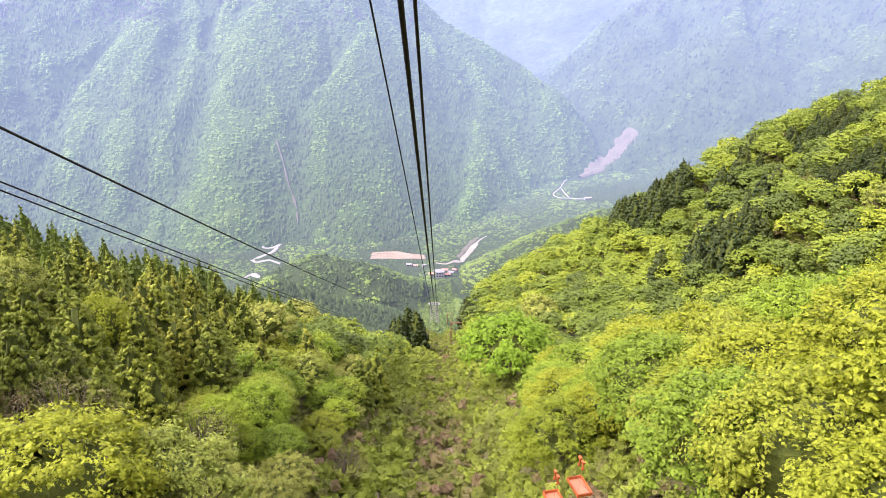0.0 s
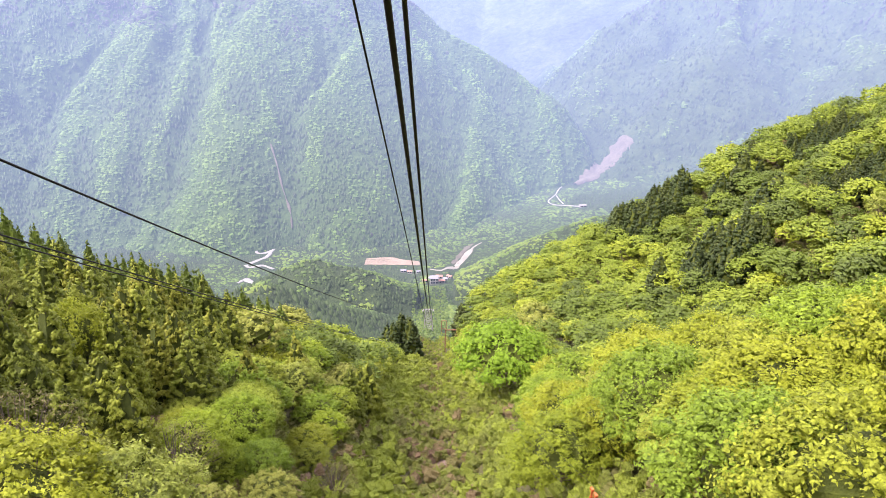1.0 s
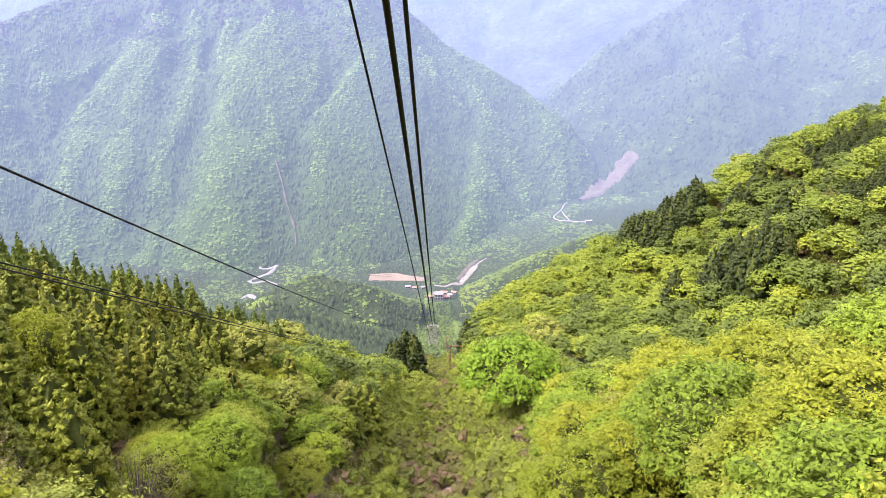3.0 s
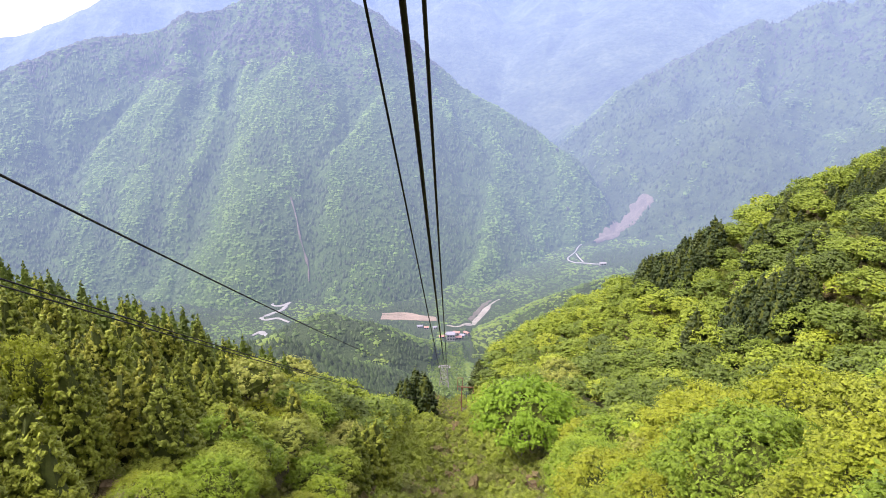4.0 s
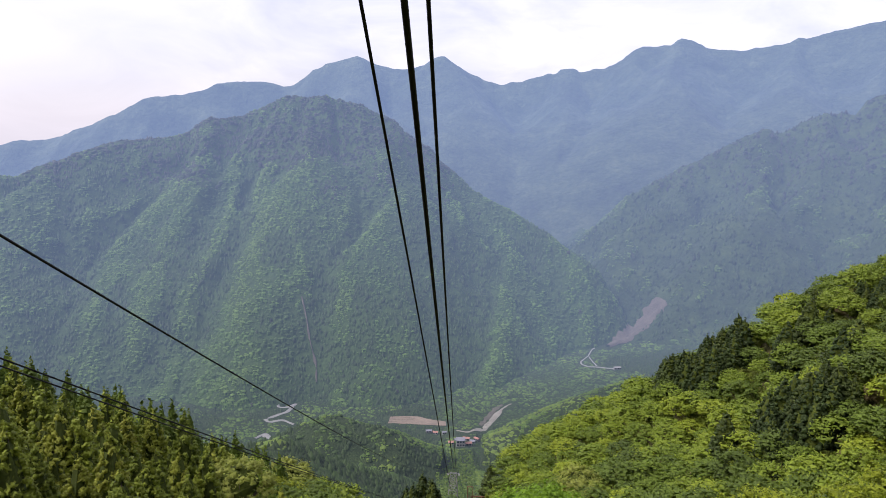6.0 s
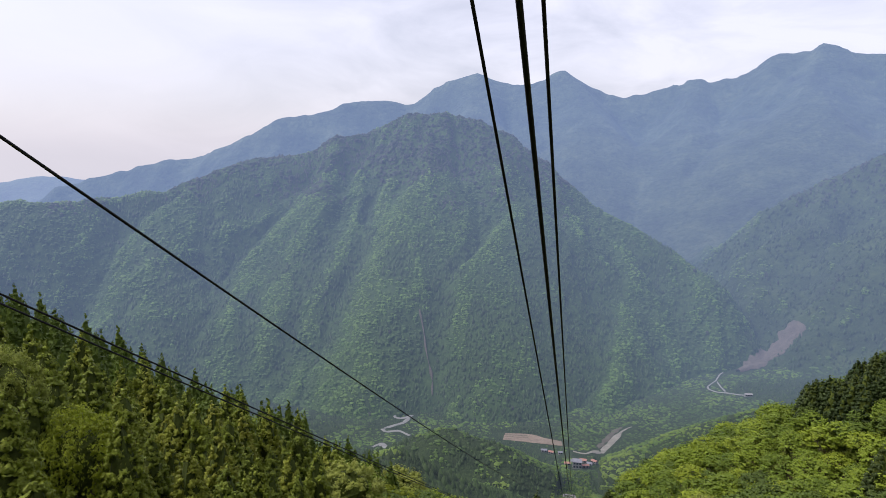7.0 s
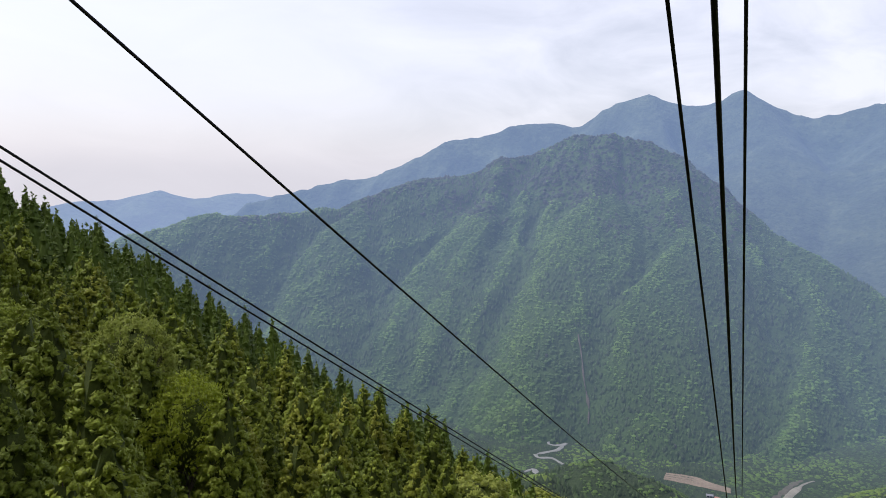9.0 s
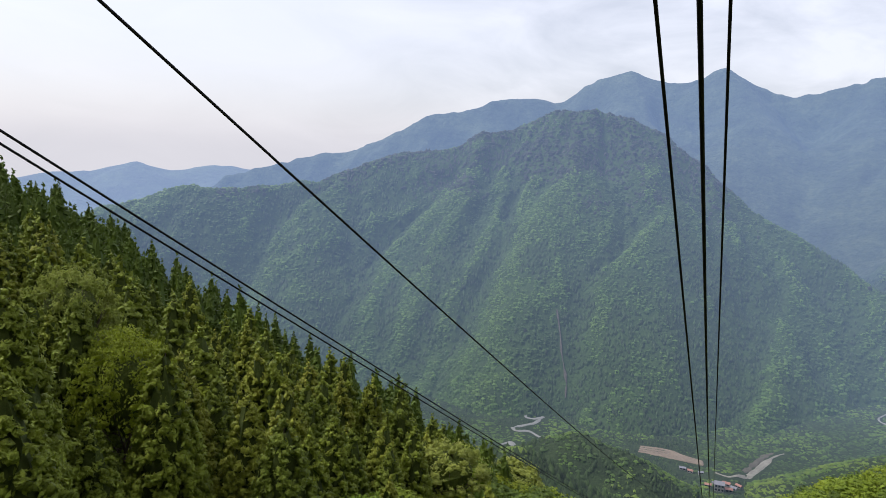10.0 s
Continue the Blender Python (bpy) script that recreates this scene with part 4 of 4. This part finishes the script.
# undergrowth of the cleared line
def shrub(seed, sprays, size):
    gen = np.random.default_rng(seed)
    stems = gen.normal(0, 0.42, (5, 3)) * [1, 1, 0.3] + [0, 0, 0.75]
    d = gen.normal(0, 1, (sprays, 3)) + [0, 0, 0.5]
    d /= np.linalg.norm(d, axis=1)[:, None]
    c = stems[gen.integers(0, 5, sprays)] + d * gen.uniform(0.3, 0.6, (sprays, 1))
    c[:, 2] *= 1.15
    return merged([pads(stems, np.full(5, 0.44), gen, 0.9), leaves(c, d * 0.8 + [0, 0, 0.3], size, gen, 0.5, 0.4)])


bushes = []
for px, py in scatter(-24, 22, 60, 330, 2.0):
    width = 17 + 4 * math.sin(py / 31)
    if abs(px) > width + 3 or rng.random() < 0.12:
        continue
    if math.hypot(px - 1.0, (py - 135) * 0.6) < 2.6 or math.hypot(px + 1.5, (py - 160) * 0.5) < 2.0:
        continue
    dry = value_noise(np.array(px / 5.0), np.array(py / 12.0), 77)
    tint = np.clip(0.36 + 0.042 * abs(px) + 0.45 * (0.5 - dry) * (1.6 if py < 190 else 0.7) + (0.22 if py > 190 else 0) + rng.normal(0, 0.22), 0, 1)
    bushes.append((px, py, float(land(px, py)), rng.choice([1.0, 1.4, 1.8, 2.4]) * rng.uniform(0.8, 1.2), tint, rng.integers(3)))
for px, py in scatter(-27, 20, 330, 480, 3.4):
    bushes.append((px, py, float(land(px, py)), rng.uniform(0.9, 1.9), np.clip(0.66 + rng.normal(0, 0.18), 0, 1), rng.integers(3)))
far_bushes = []
for px, py in scatter(-34, 16, 470, 1190, 6.0):
    far_bushes.append((px, py, float(land(px, py)), rng.uniform(1.4, 3.0), np.clip(0.85 + rng.normal(0, 0.16), 0, 1), rng.integers(3)))
for px, py in scatter(-56, 40, 24, 190, 2.7):
    if 14 < abs(px):
        bushes.append((px, py, float(land(px, py)), rng.uniform(1.1, 2.3), np.clip(0.6 + rng.normal(0, 0.22), 0, 1), rng.integers(3)))
for px, py in scatter(-60, 60, -25, 60, 3.2):
    if py < 24 or abs(px) < 14:
        bushes.append((px, py, float(land(px, py)), rng.uniform(0.9, 1.9), np.clip(0.45 + rng.normal(0, 0.22), 0, 1), rng.integers(3)))
for px, py in scatter(50, 240, 110, 350, 4.3):
    bushes.append((px, py, float(land(px, py)), rng.uniform(2.2, 3.6), np.clip(0.72 + rng.normal(0, 0.2), 0, 1), rng.integers(3)))
joined_woods("undergrowth", bushes, [shrub(300 + k, 38, 0.16) for k in range(3)], "low scrub of green and brown bushes in the cleared ropeway line", M_SHRUB)
joined_woods("far_undergrowth", far_bushes, [shrub(320 + k, 16, 0.3) for k in range(3)], "low green scrub far down the cleared ropeway line", M_VALLEY_WOODS)


# ---- woods of the lower hills and of the mountain ----
def dome(seed, pointed=False):
    gen = np.random.default_rng(seed)
    a = np.arange(7) * 2 * np.pi / 7
    tip = 1.9 if pointed else 0.85
    lift = 0.15 if pointed else 0.3
    v = np.concatenate([np.stack([np.cos(a), np.sin(a), np.full(7, -0.5)], -1), np.stack([np.cos(a + 0.4) * 0.82, np.sin(a + 0.4) * 0.82, np.full(7, lift)], -1), [[0, 0, tip]]])
    v = v + gen.normal(0, 0.10, v.shape)
    f = [(7 + j, 7 + (j + 1) % 7, 14) for j in range(7)]
    f += [(j, (j + 1) % 7, 7 + j) for j in range(7)]
    return v, np.array(f)


domes = [dome(k) for k in range(3)] + [dome(10 + k, True) for k in range(3)]


def woods_on(name, count, angles, radii, height, size, label, mat, conifer, seed, keep=None, sink=0.3):
    gen = np.random.default_rng(seed)
    a = np.radians(gen.uniform(*angles, count))
    r = np.sqrt(gen.uniform(radii[0] ** 2, radii[1] ** 2, count))
    x, y = r * np.sin(a), r * np.cos(a)
    if keep is not None:
        ok = keep(x, y)
        x, y = x[ok], y[ok]
    z = height(x, y)
    patch = conifer(x, y, z) + gen.normal(0, 0.07, len(x))
    # lighter broadleaf woods on spurs; relief shading painted in: sunward slopes lighter, gullies darker
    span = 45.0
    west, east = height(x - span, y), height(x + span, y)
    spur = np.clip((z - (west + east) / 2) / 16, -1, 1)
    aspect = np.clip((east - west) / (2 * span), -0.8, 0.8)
    lush_lit = 0.56 + 0.46 * spur + 0.36 * aspect + 0.42 * fbm(x / 120, y / 120, 3, seed) + 0.3 * fbm(x / 38, y / 38, 2, seed + 7) + gen.normal(0, 0.10, len(x)) - 0.3 * np.clip((z - 430) / 250, 0, 1)
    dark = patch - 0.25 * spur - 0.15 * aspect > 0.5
    tint = np.where(dark, gen.uniform(0.1, 0.4, len(x)), np.clip(lush_lit, 0.38, 1.0))
    # budding, still brown woods and crags high up
    bare = np.clip((z - 400) / 260, 0, 0.75) + 0.7 * fbm(x / 75, y / 75, 3, seed + 40) + gen.normal(0, 0.1, len(x)) > 0.52
    tint = np.where(bare, gen.uniform(0.0, 0.08, len(x)), tint)
    s = size * (0.5 + gen.uniform(0, 1, len(x)) ** 2.2 * 1.15) * np.where(dark, 0.75, 1.0)
    shape = gen.integers(0, 3, len(x)) + np.where(dark, 3, 0)
    return joined_woods(name, np.column_stack([x, y, z - sink * s, s, tint, shape]), domes, label, mat, True)


def off_line(x, y):
    near_line = (np.abs(x + 0.012 * y) < 17) & (y < 1130)
    near_woods = (y < 225) | ((x < -14) & (x > -50) & (y < 356)) | ((x > 0) & (y < 352) & (x < 235))
    return ~near_line & ~near_woods 


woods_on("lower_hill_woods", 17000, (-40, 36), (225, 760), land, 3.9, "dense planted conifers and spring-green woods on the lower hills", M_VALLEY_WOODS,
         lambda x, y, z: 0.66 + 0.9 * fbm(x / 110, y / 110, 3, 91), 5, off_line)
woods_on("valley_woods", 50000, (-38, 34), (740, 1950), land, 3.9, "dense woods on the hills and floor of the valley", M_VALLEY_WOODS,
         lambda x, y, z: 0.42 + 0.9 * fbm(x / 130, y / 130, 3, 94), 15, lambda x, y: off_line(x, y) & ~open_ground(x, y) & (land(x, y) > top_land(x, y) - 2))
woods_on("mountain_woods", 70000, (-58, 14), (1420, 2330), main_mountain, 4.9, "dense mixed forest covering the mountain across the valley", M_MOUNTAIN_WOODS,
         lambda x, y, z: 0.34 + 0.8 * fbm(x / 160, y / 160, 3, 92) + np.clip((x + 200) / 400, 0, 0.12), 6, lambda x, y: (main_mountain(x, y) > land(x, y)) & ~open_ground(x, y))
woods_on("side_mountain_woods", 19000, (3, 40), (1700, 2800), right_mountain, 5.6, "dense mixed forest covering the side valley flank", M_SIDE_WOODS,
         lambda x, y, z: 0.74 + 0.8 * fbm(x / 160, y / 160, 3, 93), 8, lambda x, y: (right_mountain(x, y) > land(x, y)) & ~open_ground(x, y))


# ---- built things ----
def lattice_tower(at, height, base, head):
    """A pale steel lattice tower with two rope saddles."""
    root = new("ropeway_tower")
    root.matrix_basis = Matrix.Translation(at)
    tagged(root, "pale galvanised steel lattice ropeway tower in the cleared line", "tower", "ropeway towers")
    def corner(k, u):
        w = base + (head - base) * u
        return Vector(((-1, 1, 1, -1)[k] * w / 2, (-1, -1, 1, 1)[k] * w / 2, height * u - 1.5 * (u == 0)))
    for k in range(4):
        bm = bmesh.new()
        bar(bm, corner(k, 0), corner(k, 1), 0.42)
        part("leg", bm, M_GALV, root)
    levels = [0, 0.22, 0.42, 0.6, 0.78, 1.0]
    for k in range(4):
        bm = bmesh.new()
        for a, b in zip(levels, levels[1:]):
            bar(bm, corner(k, a), corner((k + 1) % 4, b), 0.19)
            bar(bm, corner((k + 1) % 4, a), corner(k, b), 0.19)
            bar(bm, corner(k, b), corner((k + 1) % 4, b), 0.19)
        part("bracing", bm, M_GALV, root)
    bm = bmesh.new()
    box(bm, (9.5, 0.7, 0.6), (0, 0, height + 0.3))
    box(bm, (9.5, 0.3, 0.3), (0, 1.1, height + 0.1))
    part("cross_arm", bm, M_GALV, root)
    for sx in (-3.6, 3.6):
        bm = bmesh.new()
        box(bm, (0.5, 4.2, 0.5), (sx, 0, height + 0.9), Matrix.Rotation(radians(-22), 4, "X"))
        part("saddle", bm, M_STEEL, root, "dark rope saddle")
        bm = bmesh.new()
        box(bm, (1.6, 3.0, 0.12), (sx * 1.25, 0, height - 0.6))
        part("platform", bm, M_GALV, root)
    return root


lattice_tower((-8.2, 561.0, float(land(-8.2, 561.0))), 21.5, 8.4, 5.0)


def trestle(at, width, height):
    """A rusty goalpost trestle of the goods line."""
    root = new("trestle")
    root.matrix_basis = Matrix.Translation(at)
    tagged(root, "rust-brown steel goalpost trestle in the cleared line", "trestle", "goods line trestles")
    for sx in (-1, 1):
        bm = bmesh.new()
        bar(bm, (sx * width / 2, 0, -2), (sx * width / 2, 0, height), 0.5)
        part("post", bm, M_RUST, root)
    for u in (0.99, 0.3):
        bm = bmesh.new()
        bar(bm, (-width / 2, 0, height * u), (width / 2, 0, height * u), 0.42)
        part("beam", bm, M_RUST, root)
    bm = bmesh.new()
    for sx in (-0.25, 0.25):
        box(bm, (0.3, 0.9, 0.3), (sx * width, 0, height * 0.99 - 0.35))
    part("sheave", bm, M_RUST, root)
    return root


TRESTLES = [(7.3, 338.0, 6.2, 12.0), (5.5, 520.0, 4.0, 11.0)]
for tx, ty, tw, th in TRESTLES:
    trestle((tx, ty, float(land(tx, ty))), tw, th)


# goods line: two ropes with hanging trays
def goods_line(x0):
    ys = np.arange(-20, 346, 3.0)
    z_end = float(land(7.3, 345.0)) + 11.0
    z_start = 590.3
    u = (ys - 38.0) / (345.0 - 38.0)
    zs = z_start + (z_end - z_start) * u + 14.0 * u * (u - 1)
    return np.stack([x0 + (7.3 - x0) * u, ys, zs], -1)


for lane in (9.0, 7.25):
    gv, gq = tube(goods_line(lane), np.full(len(goods_line(lane)), 0.008), 5)
    tagged(new("goods_rope", mesh_from("goods_rope", gv, gq, M_STEEL, smooth=True)), "thin dark steel rope of the goods line", "cable", group="goods line ropes")


def tray(at, turn):
    root = new("cargo_tray")
    root.matrix_basis = Matrix.LocRotScale(at, Euler((0, 0, radians(turn))), None)
    tagged(root, "orange sheet-steel cargo tray hanging from a goods rope", "cargo tray", "cargo trays")
    w, n, h = 1.05, 1.75, 0.26
    bm = bmesh.new()
    box(bm, (w, n, 0.04), (0, 0, 0))
    part("floor_plate", bm, M_TRAY, root, "faded pink-orange floor plate")
    for size, place in (((w + 0.06, 0.05, h), (0, -n / 2, h / 2)), ((w + 0.06, 0.05, h), (0, n / 2, h / 2)), ((0.05, n, h), (-w / 2, 0, h / 2)), ((0.05, n, h), (w / 2, 0, h / 2))):
        bm = bmesh.new()
        box(bm, size, place)
        bmesh.ops.bevel(bm, geom=bm.edges[:], offset=0.01, segments=1)
        part("side_board", bm, M_ORANGE, root)
    for sx, sy in ((-1, -1), (1, -1), (-1, 1), (1, 1)):
        bm = bmesh.new()
        bar(bm, (sx * w / 2, sy * n / 2, h), (sx * 0.1, sy * 0.25, 1.75), 0.022)
        part("hanger_rod", bm, M_RUST, root)
    for sy in (-0.25, 0.25):
        bm = bmesh.new()
        box(bm, (0.10, 0.08, 0.62), (0, sy, 2.0))
        box(bm, (0.22, 0.12, 0.12), (0, sy, 1.78))
        box(bm, (0.16, 0.3, 0.14), (0, sy, 2.34))
        bmesh.ops.bevel(bm, geom=bm.edges[:], offset=0.012, segments=1)
        part("hanger", bm, M_ORANGE, root, "worn red-orange hanger arm")
    return root


tray((9.0, 37.6, 587.8), 14)
tray((7.25, 36.9, 587.2), 12)

# felled logs on the bare bank
for k in range(9):
    lx, ly = -15.5 + rng.uniform(-3.5, 3.5), 95 + rng.uniform(-9, 9)
    az, n = rng.uniform(-0.7, 0.7), rng.uniform(3, 6)
    ends = [(lx + math.cos(az) * s * n / 2, ly + math.sin(az) * s * n / 2) for s in (-1, 1)]
    pts = [(x, y, float(land(x, y)) + 0.25) for x, y in ends]
    mid = tuple(np.mean(pts, 0) + [0, 0, 0.1])
    lv, lq = tube([pts[0], mid, pts[1]], [0.16, 0.14, 0.11], 7)
    tagged(new("log", mesh_from("log", lv, lq, M_BARK, smooth=True)), "grey felled log lying on the bare bank", "log", "felled logs")


def house(name, at, size, turn, roof_mat, label, storeys=1, rows=3):
    """Walls, a gabled roof with eaves, and windows."""
    root = new(name)
    root.matrix_basis = Matrix.LocRotScale(at, Euler((0, 0, radians(turn))), None)
    tagged(root, label, "building", "valley buildings")
    w, n, h = size
    bm = bmesh.new()
    box(bm, (w, n, h + 3), (0, 0, h / 2 - 1.5))
    part("wall", bm, M_WALL, root)
    bm = bmesh.new()
    rise, over = n * 0.28, 0.7
    pts = [bm.verts.new(p) for p in ((-w / 2 - over, -n / 2 - over, h - 0.1), (w / 2 + over, -n / 2 - over, h - 0.1), (w / 2 + over, 0, h + rise), (-w / 2 - over, 0, h + rise),
                                     (-w / 2 - over, n / 2 + over, h - 0.1), (w / 2 + over, n / 2 + over, h - 0.1))]
    for f in ((0, 1, 2, 3), (3, 2, 5, 4), (0, 3, 4), (1, 5, 2), (0, 4, 5, 1)):
        bm.faces.new([pts[k] for k in f])
    bmesh.ops.recalc_face_normals(bm, faces=bm.faces[:])
    part("roof", bm, roof_mat, root)
    for s in range(storeys):
        for k in range(rows):
            bm = bmesh.new()
            box(bm, (w / rows * 0.62, 0.16, h / storeys * 0.5), ((k + 0.5) / rows * w - w / 2, -n / 2 - 0.06, h / storeys * (s + 0.55)))
            part("window", bm, M_PANE, root, "dark glass window")
    return root


station_z = float(land(-6.5, 1221))
house("ropeway_station", (-6.5, 1224, station_z + 1), (15, 14, 12), 4, M_ROOF, "pale two-storey ropeway station with dark windows in the valley", 2, 3)
HOUSES = [(8, 1232, 11, 8, 4.5, 12), (16, 1246, 9, 7, 4, -20), (-24, 1238, 10, 7, 4.5, 5), (-14, 1258, 9, 7, 4, 30), (4, 1262, 12, 8, 5, -8), (-72, 1342, 11, 7, 4, 8), (-58, 1336, 9, 7, 4, -6),
          (-40, 1330, 8, 6, 4, 20), (24, 1268, 10, 7, 4, -35), (367, 1664, 16, 8, 5, 10)]
for k, (hx, hy, hw, hn, hh, turn) in enumerate(HOUSES):
    if k == len(HOUSES) - 1:
        house("roadside_building", (hx, hy, float(top_land(hx, hy)) + 0.5), (hw, hn, hh), turn, M_WALL, "white roadside building in the side valley", 1, 4)
    else:
        house("house", (hx, hy, float(land(hx, hy)) + 0.3), (hw, hn, hh), turn, (M_REDROOF, M_ROOF)[k % 2], ("small valley house with brown-red roof", "small valley house with dark grey roof")[k % 2], 1, 2)
